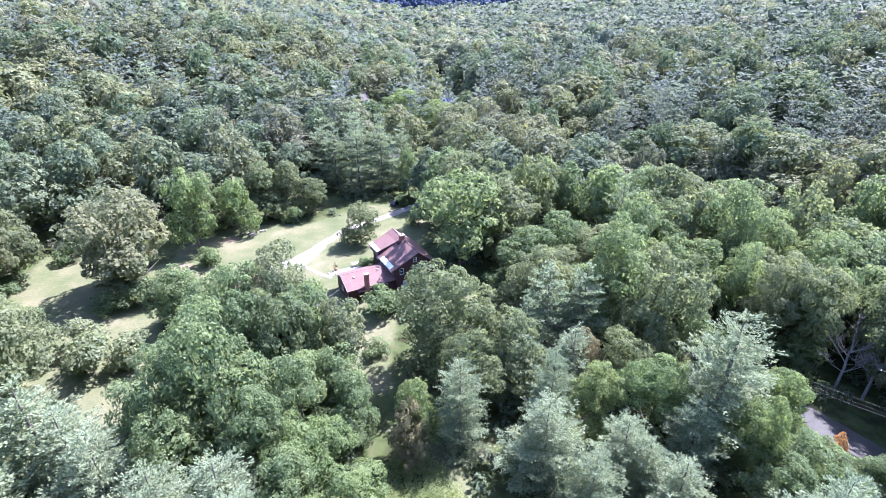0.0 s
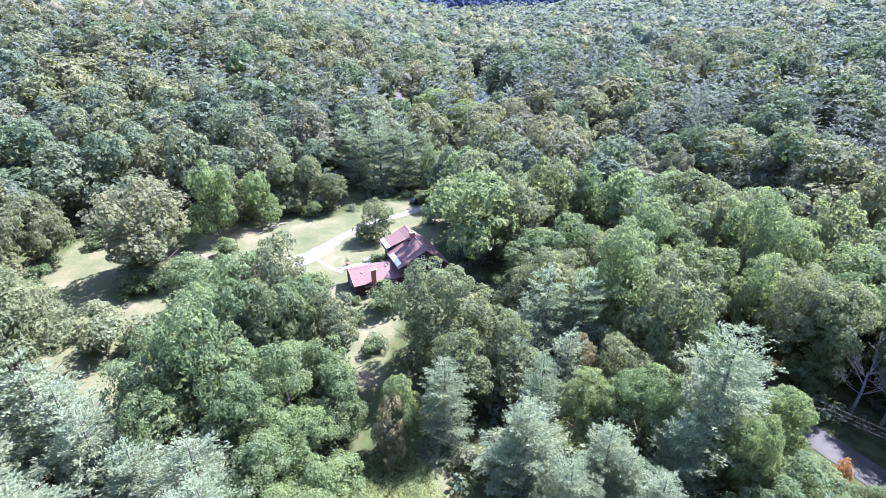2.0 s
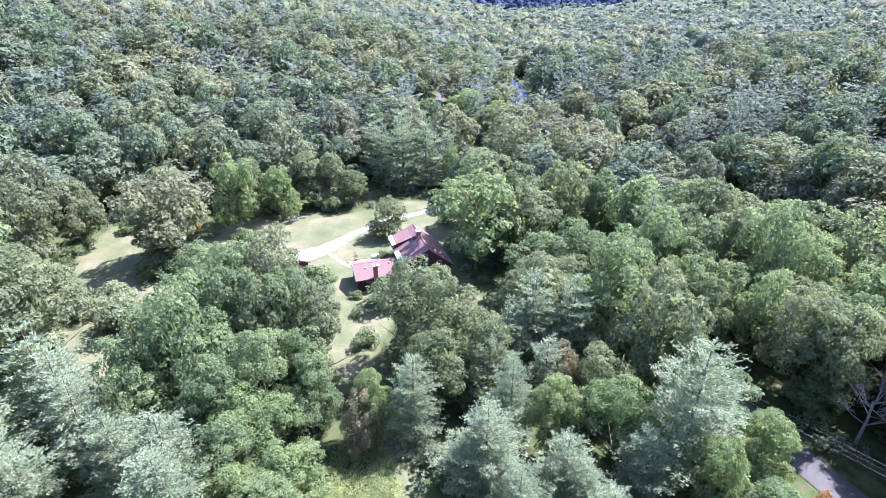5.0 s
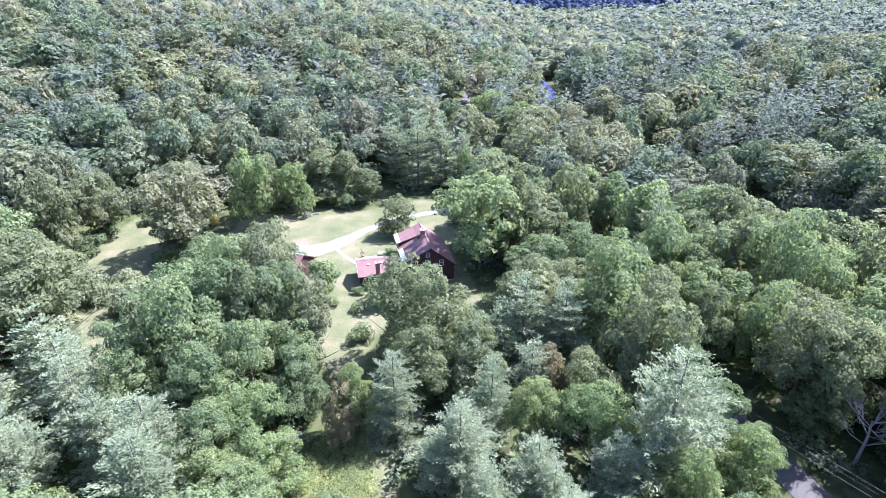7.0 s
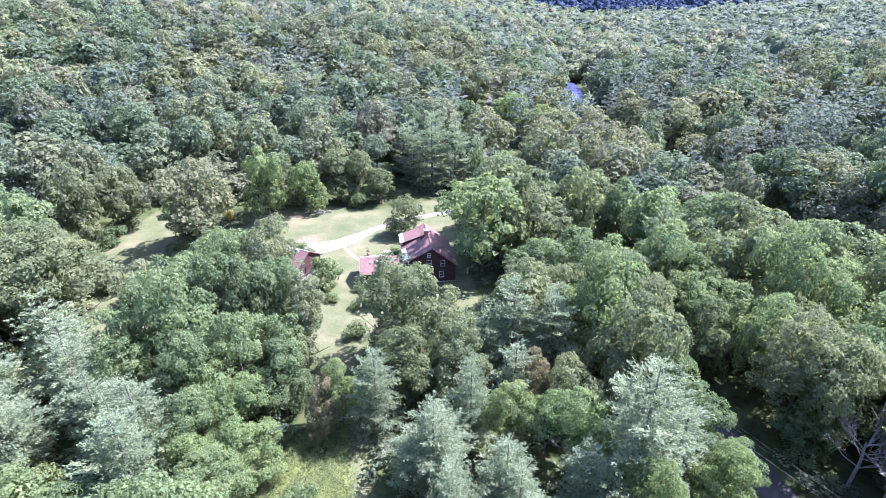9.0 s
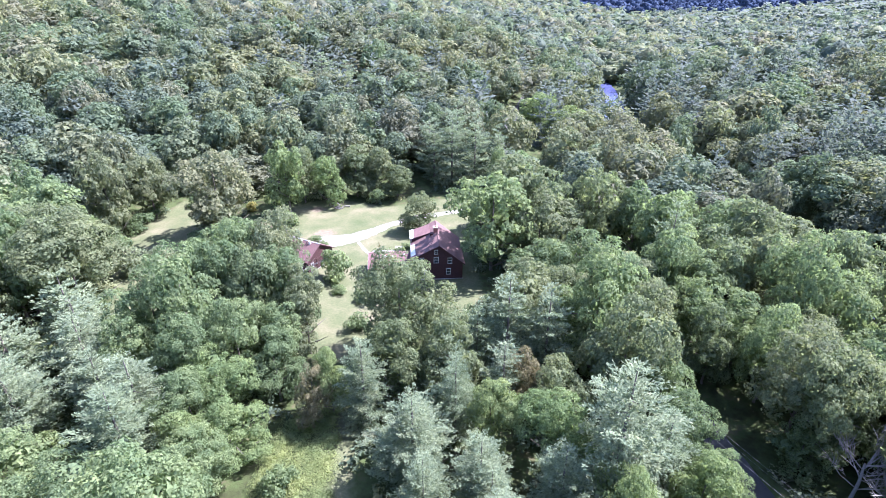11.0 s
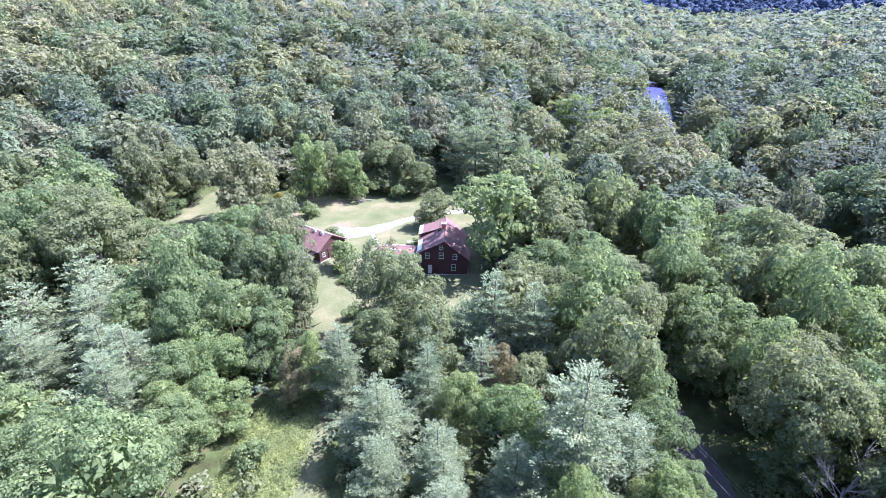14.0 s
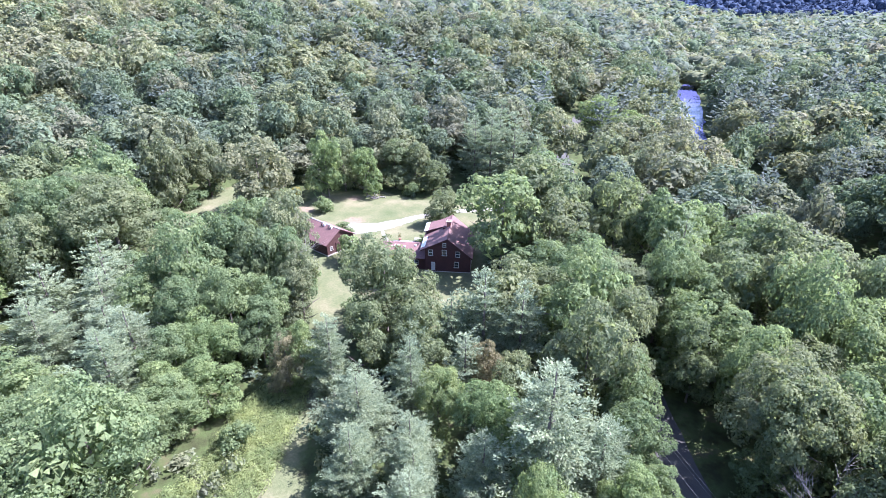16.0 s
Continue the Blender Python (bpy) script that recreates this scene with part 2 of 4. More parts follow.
def link_bm(name, bm, mat, smooth=False):
    me = bpy.data.meshes.new(name)
    bmesh.ops.recalc_face_normals(bm, faces=bm.faces)
    bm.to_mesh(me)
    bm.free()
    me.materials.append(mat)
    if smooth:
        me.polygons.foreach_set("use_smooth", [True] * len(me.polygons))
    return new(name, me)


def part(name, bm, mat, parent, label="", smooth=False):
    ob = link_bm(name, bm, mat, smooth)
    ob.parent = parent
    if label:
        ob["label"] = label
    return ob


def thing(name, m, label, category, group="", kind=""):
    ob = new(name)
    ob.empty_display_size = 0.3
    ob.matrix_world = m
    return tagged(ob, label, category, group, kind)


def box(x0, x1, y0, y1, z0, z1, bevel=0.0, bm=None):
    bm = bm or bmesh.new()
    m = Matrix.Translation(((x0 + x1) / 2, (y0 + y1) / 2, (z0 + z1) / 2)) @ Matrix.Diagonal((x1 - x0, y1 - y0, z1 - z0, 1))
    r = bmesh.ops.create_cube(bm, size=1, matrix=m)
    if bevel:
        es = {e for v in r["verts"] for e in v.link_edges}
        bmesh.ops.bevel(bm, geom=list(es), offset=bevel, segments=1, affect="EDGES")
    return bm


def prism(profile, axis, a, b, bm=None):
    """A closed profile of (p, z) swept from a to b: axis 'y' has p along x, axis 'x' has p along y."""
    bm = bm or bmesh.new()
    rings = []
    for s in (a, b):
        rings.append([bm.verts.new((p, s, z) if axis == "y" else (s, p, z)) for p, z in profile])
    n = len(profile)
    for i in range(n):
        bm.faces.new((rings[0][i], rings[0][(i + 1) % n], rings[1][(i + 1) % n], rings[1][i]))
    bm.faces.new(rings[0])
    bm.faces.new(rings[1][::-1])
    return bm


def slab(p, q, axis, a, b, t):
    """A sloping roof slab from profile point p to q, swept from a to b, t thick."""
    d = Vector((q[0] - p[0], q[1] - p[1])).normalized()
    n = Vector((-d.y, d.x))
    if n.y < 0:
        n = -n
    up = [(p[0] + n.x * t, p[1] + n.y * t), (q[0] + n.x * t, q[1] + n.y * t)]
    return prism([p, q, up[1], up[0]], axis, a, b)


def tube(points, radii, sides=7, bm=None):
    """A tapered limb along points."""
    bm = bm or bmesh.new()
    rings = []
    for i, (pt, r) in enumerate(zip(points, radii)):
        pt = Vector(pt)
        d = (Vector(points[min(i + 1, len(points) - 1)]) - Vector(points[max(i - 1, 0)])).normalized()
        s = d.orthogonal().normalized()
        u = d.cross(s)
        rings.append([bm.verts.new(pt + (s * math.cos(k) + u * math.sin(k)) * r) for k in [2 * math.pi * j / sides for j in range(sides)]])
    for a, b in zip(rings, rings[1:]):
        for j in range(sides):
            bm.faces.new((a[j], a[(j + 1) % sides], b[(j + 1) % sides], b[j]))
    bm.faces.new(rings[0][::-1])
    bm.faces.new(rings[-1])
    return bm


# ---- the lie of the land ----
RIVER = [(200, -80), (138, 40), (90, 130), (16, 270), (-4, 365), (-22, 456), (-37, 556), (-33, 636), (-46, 925), (-70, 1300)]
ROAD = [(110, -40), (66, 52), (52, 74), (41, 92), (10, 149), (-24, 212), (-35, 243), (-43, 298), (-52, 350), (-62, 421), (-85, 600)]


def smoothstep(a, b, x):
    s = np.clip((x - a) / (b - a), 0, 1)
    return s * s * (3 - 2 * s)


def line_x(line, y):
    ys = [p[1] for p in line]
    xs = [p[0] for p in line]
    return np.interp(y, ys, xs)


def wobble(x, y):
    return np.sin(x * 0.031 + 1.3) * np.cos(y * 0.027 - 0.4) + 0.5 * np.sin(x * 0.083 - y * 0.061)


def terrain(x, y):
    x, y = np.asarray(x, float), np.asarray(y, float)
    rx, cx = line_x(ROAD, y), line_x(RIVER, y)
    z = -2.0 * smoothstep(-28, -4, x - rx)
    dr = np.abs(x - cx) * 0.87
    z = z - 4.5 * (1 - smoothstep(5, 30, dr))
    hill = 0.135 * np.maximum(0, -x - 92 + 0.12 * (np.clip(y, 130, 320) - 130) - 0.1 * np.maximum(0, y - 450)) + 0.06 * (np.clip(y, 150, 420) - 150) * smoothstep(-30, -110, x - cx) * (1 - 0.7 * smoothstep(450, 900, y) * smoothstep(-260, -120, x))
    east = 0.12 * np.maximum(0, x - cx - 50 - 0.12 * np.maximum(0, y - 350))
    rise = hill + east
    rise = 130 * (1 - np.exp(-rise / 130))
    z = z + rise + 1.2 * wobble(x, y) * smoothstep(3, 15, rise)
    far = smoothstep(1150, 1700, y)
    return z * (1 - 0.6 * far) - 10 * far


def inside(poly, x, y):
    """Even-odd test on arrays."""
    x, y = np.asarray(x, float), np.asarray(y, float)
    hit = np.zeros(x.shape, bool)
    for (x0, y0), (x1, y1) in zip(poly, poly[1:] + poly[:1]):
        if y0 != y1:
            hit ^= ((y0 > y) != (y1 > y)) & (x < (x1 - x0) * (y - y0) / (y1 - y0) + x0)
    return hit


def line_dist(line, x, y):
    """Distance of points to a broken line."""
    x, y = np.asarray(x, float), np.asarray(y, float)
    best = np.full(x.shape, 1e9)
    for (x0, y0), (x1, y1) in zip(line, line[1:]):
        dx, dy = x1 - x0, y1 - y0
        s = np.clip(((x - x0) * dx + (y - y0) * dy) / (dx * dx + dy * dy), 0, 1)
        best = np.minimum(best, np.hypot(x - x0 - s * dx, y - y0 - s * dy))
    return best


LAWN_NORTH = [(-40, 88), (-50, 100), (-64, 110), (-68, 118), (-58, 133), (-46, 134), (-38, 134), (-31, 141), (-24, 148), (-12, 149), (-4, 140), (-6, 118), (4, 102), (9, 92), (0, 85), (-8, 90), (-10, 78), (-8, 66), (-15, 66), (-24, 74), (-31, 80)]
LAWN_WEST = [(-46, 51), (-57, 53), (-68, 66), (-84, 76), (-92, 90), (-97, 112), (-94, 122), (-86, 112), (-76, 104), (-66, 112), (-54, 122), (-50, 116), (-58, 104), (-56, 86), (-48, 70)]
LAWN_GLADE = [(2, 30), (3, 38), (0, 46), (-5, 52), (-4, 57), (1, 55), (4, 48), (8, 42), (13, 40), (13, 30)]
MEADOW = [(-3, 27), (-2, 32), (-6, 40), (-9, 46), (-7.5, 53), (-4, 56), (0, 51), (3, 45), (7, 38), (8, 29)]
LAWNS = [LAWN_NORTH, LAWN_WEST, LAWN_GLADE]
BARE = [((-12.6, 78.5), 3.0), ((-44, 110), 4), ((-56, 124), 3), ((-62, 108), 4)]
DRIVE = [(-7, 152), (-12, 144), (-16, 140), (-22, 134.5), (-27, 129.5), (-31, 122), (-33, 116), (-36, 110), (-42, 105)]

xs = np.unique(np.concatenate([np.linspace(-2600, -260, 60), np.arange(-260, -110, 9), np.arange(-110, 60, 2.2), np.arange(60, 300, 8), np.linspace(300, 2600, 60)]))
ys = np.unique(np.concatenate([np.linspace(-900, -20, 30), np.arange(-20, 30, 5), np.arange(30, 160, 2.2), np.arange(160, 700, 10), np.linspace(700, 3200, 70)]))
gx, gy = np.meshgrid(xs, ys)
gz = terrain(gx, gy)
nx, ny = len(xs), len(ys)
idx = np.arange(nx * ny).reshape(ny, nx)
quads = np.stack([idx[:-1, :-1], idx[:-1, 1:], idx[1:, 1:], idx[1:, :-1]], -1).reshape(-1, 4)
ground_me = raw_mesh("ground", np.stack([gx, gy, gz], -1).reshape(-1, 3), quads, mats=[M_GROUND])
lawn_val = np.zeros(gx.shape)
for poly in LAWNS:
    edge = line_dist(poly + poly[:1], gx, gy)
    lawn_val = np.maximum(lawn_val, np.clip(0.5 + np.where(inside(poly, gx, gy), edge, -edge) / 5, 0, 1))
bare_val = np.zeros(gx.shape)
for (bx, by), br in BARE:
    bare_val = np.maximum(bare_val, np.clip(1.25 - np.hypot(gx - bx, gy - by) / br, 0, 1))
for nm, val in (("lawn", lawn_val), ("bare", bare_val)):
    ground_me.attributes.new(nm, "FLOAT", "POINT").data.foreach_set("value", val.ravel().astype(np.float32))
ground_me.polygons.foreach_set("use_smooth", [True] * len(ground_me.polygons))
tagged(new("ground", ground_me), "rolling valley floor with mown dry lawn and leafy forest soil", "ground", kind="structure")


def ribbon(name, line, width, dz, mat, label, step=3.0, level=None, ragged=0.0):
    """A strip laid along a line, following the land (or level)."""
    pts = []
    for (x0, y0), (x1, y1) in zip(line, line[1:]):
        n = max(1, int(math.hypot(x1 - x0, y1 - y0) / step))
        pts += [Vector((x0 + (x1 - x0) * i / n, y0 + (y1 - y0) * i / n)) for i in range(n)]
    pts.append(Vector(line[-1]))
    for _ in range(4):
        pts = [pts[0]] + [(a + b * 2 + c) / 4 for a, b, c in zip(pts, pts[1:], pts[2:])] + [pts[-1]]
    rng = random.Random(len(line))
    across = 5
    verts = []
    for i, pt in enumerate(pts):
        d = (pts[min(i + 1, len(pts) - 1)] - pts[max(i - 1, 0)]).normalized()
        side = Vector((-d.y, d.x))
        w = width(i / (len(pts) - 1)) if callable(width) else width
        wl, wr = w / 2 + rng.uniform(-ragged, ragged), w / 2 + rng.uniform(-ragged, ragged)
        for k in range(across):
            s = -wl + (wl + wr) * k / (across - 1)
            q = pt + side * s
            edge = 0.03 if k in (0, across - 1) else 0.0
            z = level if level is not None else float(terrain(q.x, q.y)) + dz - edge
            verts.append((q.x, q.y, z))
    faces = [[i * across + k, i * across + k + 1, (i + 1) * across + k + 1, (i + 1) * across + k] for i in range(len(pts) - 1) for k in range(across - 1)]
    me = raw_mesh(name, np.array(verts), np.array(faces), mats=[mat])
    return tagged(new(name, me), label, name, kind="structure")


ribbon("road", ROAD, 5.2, 0.12, M_ASPHALT, "narrow grey asphalt country road under the trees", ragged=0.12)
ribbon("river", RIVER, lambda s: float(15.5 - 10 * smoothstep(0.34, 0.42, s)), 0.0, M_WATER, "shallow dark river between wooded banks", level=-5.6, step=8.0, ragged=1.2)
ribbon("driveway", DRIVE, lambda s: 2.7 + 5.2 * max(0, (s - 0.62) / 0.38) ** 1.2, 0.06, M_GRAVEL, "pale gravel driveway widening before the barn", step=1.2, ragged=0.25)
ribbon("footpath", [(-33, 109.5), (-29.5, 106.5), (-25.5, 104)], 0.9, 0.07, M_GRAVEL, "narrow pale gravel footpath across the lawn", step=0.8, ragged=0.08)

# far side of the valley, its blue haze painted into the material
hx = np.linspace(-2400, 2400, 120)
hy = np.linspace(1650, 3000, 24)
hgx, hgy = np.meshgrid(hx, hy)
hz = -12 + 175 * smoothstep(1650, 2900, hgy) * (0.75 + 0.22 * np.sin(hgx / 420 + 0.7) + 0.08 * np.sin(hgx / 130)) + 4 * np.sin(hgx / 37) * np.cos(hgy / 29)
hidx = np.arange(hgx.size).reshape(hgx.shape)
hq = np.stack([hidx[:-1, :-1], hidx[:-1, 1:], hidx[1:, 1:], hidx[1:, :-1]], -1).reshape(-1, 4)
tagged(new("backdrop", raw_mesh("backdrop", np.stack([hgx, hgy, hz], -1).reshape(-1, 3), hq, mats=[M_HAZEHILL])), "distant wooded ridge with blue haze and shade painted into its colour", "backdrop", kind="structure")


# ---- house ----
HOUSE_TURN = 28.1


def plan(px, py, z=0.0):
    """From the house's own axes (along the gable, along the ridge) to the world."""
    c, s = math.cos(radians(HOUSE_TURN)), math.sin(radians(HOUSE_TURN))
    return Vector((px * c - py * s, px * s + py * c, z))


def window(parent, x, z, w, h, y, out=-1, facing="y", shutters=False):
    """A sash window set on a wall: frame with a sill, and two dark panes."""
    def bx(a0, a1, d0, d1, z0, z1, bm):
        d0, d1 = sorted((y + out * d0, y + out * d1))
        return box(a0, a1, d0, d1, z0, z1, bm=bm) if facing == "y" else box(d0, d1, a0, a1, z0, z1, bm=bm)
    fr = bmesh.new()
    t = 0.08
    bx(x - w / 2 - t, x - w / 2, 0.003, 0.09, z - h / 2 - t, z + h / 2 + t, fr)
    bx(x + w / 2, x + w / 2 + t, 0.003, 0.09, z - h / 2 - t, z + h / 2 + t, fr)
    bx(x - w / 2, x + w / 2, 0.003, 0.09, z + h / 2, z + h / 2 + t, fr)
    bx(x - w / 2, x + w / 2, 0.003, 0.07, z - 0.035, z + 0.035, fr)
    win = part("window", fr, M_TRIM, parent, "white-framed sash window")
    bm = bmesh.new()
    bx(x - w / 2 - t - 0.05, x + w / 2 + t + 0.05, 0.003, 0.16, z - h / 2 - t, z - h / 2, bm)
    part("sill", bm, M_TRIM, win)
    for k in (0, 1):
        bm = bmesh.new()
        bx(x - w / 2, x + w / 2, 0.004, 0.03, z - h / 2 if k == 0 else z + 0.035, z - 0.035 if k == 0 else z + h / 2, bm)
        part("pane", bm, M_GLASS, win, "dark glass pane")
    return win


def chimney(parent, x, y, z0, z1, w, d, cap=True):
    bm = box(x - w / 2, x + w / 2, y - d / 2, y + d / 2, z0, z1 - 0.25)
    box(x - w / 2 - 0.07, x + w / 2 + 0.07, y - d / 2 - 0.07, y + d / 2 + 0.07, z1 - 0.25, z1 - 0.08, bm=bm)
    ch = part("chimney", bm, M_BRICK, parent, "red brick chimney with a pale cap")
    part("cap", box(x - w / 2 - 0.12, x + w / 2 + 0.12, y - d / 2 - 0.12, y + d / 2 + 0.12, z1 - 0.08, z1 + 0.04, 0.02), M_STONE, ch, "pale stone cap")
    part("flue", tube([(x, y, z1 + 0.04), (x, y, z1 + 0.35)], [0.16, 0.15], 10), M_BRICK, ch)


def farmhouse():
    o = plan(42.4, 97.7)
    h = thing("house", Matrix.Translation(o) @ pose(0, 0, 0, 0, 0, HOUSE_TURN), "dark red clapboard farmhouse with red-brown shingle roof beside the lawn", "house")
    L, R, N, F = -5.2, 5.3, -6.7, 6.9
    t = 0.2
    rid = 8.5
    gl, gr = 5.75, 4.25
    prof = [(L, 0), (R, 0), (R, gr), (0, rid - 0.1), (L, gl)]
    near = part("gable_wall", prism(prof, "y", N, N + t), M_SIDING, h)
    part("gable_wall", prism(prof, "y", F - t, F), M_SIDING, h)
    part("side_wall", box(L, L + t, N + t, F - t, 0, gl), M_SIDING, h)
    part("side_wall", box(R - t, R, N + t, F - t, 0, gr), M_SIDING, h)
    part("foundation", box(L - 0.06, R + 0.06, N - 0.06, F + 0.06, -0.6, 0.16), M_STONE, h, "grey stone foundation")
    # the two roof slopes
    part("roof_slope", slab((0, rid), (-6.25, 5.4), "y", N - 0.4, F + 0.3, 0.18), M_ROOF, h, "sunlit red-brown shingle slope")
    part("roof_slope", slab((5.75, 3.75), (0.0, rid + 0.02), "y", N - 0.4, F + 0.3, 0.18), M_ROOF, h, "steep red-brown shingle slope")
    part("ridge_cap", tube([(0, N - 0.4, rid + 0.19), (0, F + 0.3, rid + 0.19)], [0.1, 0.1], 8), M_ROOF, h)
    for y in (N - 0.44, F + 0.3):
        part("rake_board", prism([(-6.25, 5.36), (0, rid - 0.04), (0, rid + 0.17), (-6.25, 5.57)], "y", y, y + 0.04), M_SIDING, h)
        part("rake_board", prism([(5.75, 3.7), (0, rid - 0.04), (0, rid + 0.17), (5.75, 3.91)], "y", y, y + 0.04), M_SIDING, h)
    # shed dormer over the far half, and pale metal along both eaves
    d0, d1 = 1.2, 6.2
    part("dormer_roof", slab((-1.6, 7.95), (-6.4, 6.45), "y", d0, d1, 0.16), M_ROOF, h, "low shed dormer roof")
    part("dormer_front", box(-5.95, -5.8, d0 + 0.15, d1 - 0.15, 5.5, 6.55), M_SIDING, h)
    for y in (d0 + 0.15, d1 - 0.3):
        part("dormer_cheek", prism([(-5.8, 5.55), (-1.9, 7.55), (-1.9, 7.8), (-5.8, 6.6)], "y", y, y + 0.15), M_SIDING, h)
    part("eave_metal", slab((-5.5, 6.905), (-6.45, 6.61), "y", d0 - 0.02, d1 + 0.02, 0.03), M_METAL, h, "bright metal strip along the eave")
    part("eave_metal", slab((-5.3, 6.06), (-6.3, 5.565), "y", N + 0.9, -0.2, 0.03), M_METAL, h, "bright metal strip along the eave")
    part("gutter", tube([(-6.35, N - 0.3, 5.45), (-6.35, d0, 5.45)], [0.07, 0.07], 6), M_TRIM, h)
    chimney(h, -0.35, 0.9, 7.2, 9.75, 0.95, 1.1)
    part("roof_hatch", box(-1.7, -1.0, -0.1, 0.9, 7.6, 8.45, 0.03), M_SIDING, h, "dark boxed roof hatch")
    # gable windows
    for x, z, w, hh in ((-0.7, 7.0, 0.62, 0.9), (-0.7, 5.0, 0.95, 1.35), (2.4, 4.75, 0.85, 1.25), (2.1, 2.0, 0.9, 1.35), (-3.9, 4.95, 0.8, 1.3)):
        window(h, x, z, w, hh, N)
    part("door", box(-3.75, -2.85, N - 0.07, N - 0.004, 0.35, 2.55, 0.02), M_TRIM, h, "white painted back door")
    for y in (-4.6, -2.0, 1.9, 4.2):
        window(h, y, 3.9, 0.8, 1.2, L, -1, "x")
    for y in (2.4, 3.9, 5.4):
        window(h, y, 6.0, 0.7, 0.6, -5.95, -1, "x")
    # low wing
    wl, wr = -15.8, L - 0.003
    part("wing_wall", box(wl, wr, -5.9, -5.72, 0, 3.05), M_SIDING, h)
    part("wing_wall", box(wl, wr, 1.3, 1.48, 0, 3.2), M_SIDING, h)
    part("wing_wall", prism([(-5.72, 0), (1.3, 0), (1.3, 3.2), (-2.0, 4.6), (-5.72, 3.05)], "x", wl, wl + 0.18), M_SIDING, h)
    part("wing_roof", slab((-6.4, 2.95), (-2.0, 4.72), "x", wl - 0.35, wr, 0.16), M_ROOF, h, "pink-brown shingle slope of the low wing")
    part("wing_roof", slab((-2.0, 4.72), (1.9, 3.1), "x", wl - 0.35, wr, 0.16), M_ROOF, h)
    part("rake_trim", prism([(-6.4, 2.85), (-2.0, 4.62), (-2.0, 4.86), (-6.4, 3.09)], "x", wl - 0.4, wl - 0.35), M_TRIM, h, "white rake trim")
    part("rake_trim", prism([(1.9, 3.0), (-2.0, 4.62), (-2.0, 4.86), (1.9, 3.24)], "x", wl - 0.4, wl - 0.35), M_TRIM, h, "white rake trim")
    chimney(h, -11.8, -6.35, 0, 6.3, 0.9, 0.7)
    part("porch_hood", slab((-7.1, 2.55), (-5.9, 2.9), "x", -14.0, -12.4, 0.1), M_SIDING, h, "small dark porch hood")
    for x in (-13.9, -12.5):
        part("porch_post", box(x - 0.06, x + 0.06, -6.95, -6.83, 0, 2.57), M_SIDING, h)
    for x, y in ((-13.6, -3.4), (-10.6, -3.2), (-8.0, -2.8)):
        z = 4.72 + (y + 2.0) * 0.402
        part("roof_vent", box(x - 0.22, x + 0.22, y - 0.2, y + 0.2, z + 0.1, z + 0.42, 0.05), M_METAL, h, "small pale roof vent")
    for x in (-9.6, -7.4):
        window(h, x, 1.8, 0.8, 1.1, -5.9)
    window(h, -2.0, 1.8, 0.8, 1.1, wl, -1, "x")
    return h


farmhouse()


def barn():
    b = thing("barn", Matrix.Translation((-39.2, 94.9, 0)) @ pose(0, 0, 0, 0, 0, -5), "dark red board barn with pink-brown shingle roof behind the maples", "barn")
    x0, x1, y0, y1, e, r = -6.0, 5.4, -4.3, 4.3, 3.3, 5.9
    prof = [(y0, 0), (y1, 0), (y1, e), (0, r - 0.1), (y0, e)]
    part("gable_wall", prism(prof, "x", x0, x0 + 0.18), M_SIDING, b)
    part("gable_wall", prism(prof, "x", x1 - 0.18, x1), M_SIDING, b)
    part("side_wall", box(x0 + 0.18, x1 - 0.18, y0, y0 + 0.18, 0, e), M_SIDING, b)
    part("side_wall", box(x0 + 0.18, x1 - 0.18, y1 - 0.18, y1, 0, e), M_SIDING, b)
    part("roof_slope", slab((y0 - 0.45, e - 0.27), (0, r), "x", x0 - 0.35, x1 + 0.35, 0.16), M_ROOF, b)
    part("roof_slope", slab((0, r), (y1 + 0.45, e - 0.27), "x", x0 - 0.35, x1 + 0.35, 0.16), M_ROOF, b)
    part("ridge_cap", tube([(x0 - 0.35, 0, r + 0.17), (x1 + 0.35, 0, r + 0.17)], [0.12, 0.12], 8), M_METAL, b, "pale ridge cap")
    for s in (-1, 1):
        part("rake_board", prism([(s * (y1 + 0.45), e - 0.33), (0, r - 0.06), (0, r + 0.17), (s * (y1 + 0.45), e - 0.1)], "x", x1 + 0.35, x1 + 0.4), M_SIDING, b)
    part("foundation", box(x0 - 0.05, x1 + 0.05, y0 - 0.05, y1 + 0.05, -0.6, 0.3), M_STONE, b)
    for x in (0.4, 3.0):
        part("roof_vent", box(x - 0.25, x + 0.25, -0.75, -0.25, r - 0.5, r + 0.45, 0.05), M_METAL, b, "small pale roof vent")
        part("vent_pipe", tube([(x - 0.8, -0.8, r - 0.6), (x - 0.8, -0.8, r + 0.3)], [0.13, 0.13], 8), M_TYRE, b, "dark vent pipe")
    big = part("door", box(x1 + 0.004, x1 + 0.1, -1.6, 1.6, 0.3, 2.9, 0.02), M_SIDING, b, "wide board barn door")
    for y in (-1.5, 1.5, 0):
        part("batten", box(x1 + 0.103, x1 + 0.14, y - 0.07, y + 0.07, 0.35, 2.85), M_SIDING, big)
    window(b, -3.0, 1.8, 0.7, 0.9, x1, 1, "x")
    window(b, 3.0, 1.8, 0.7, 0.9, x1, 1, "x")


barn()


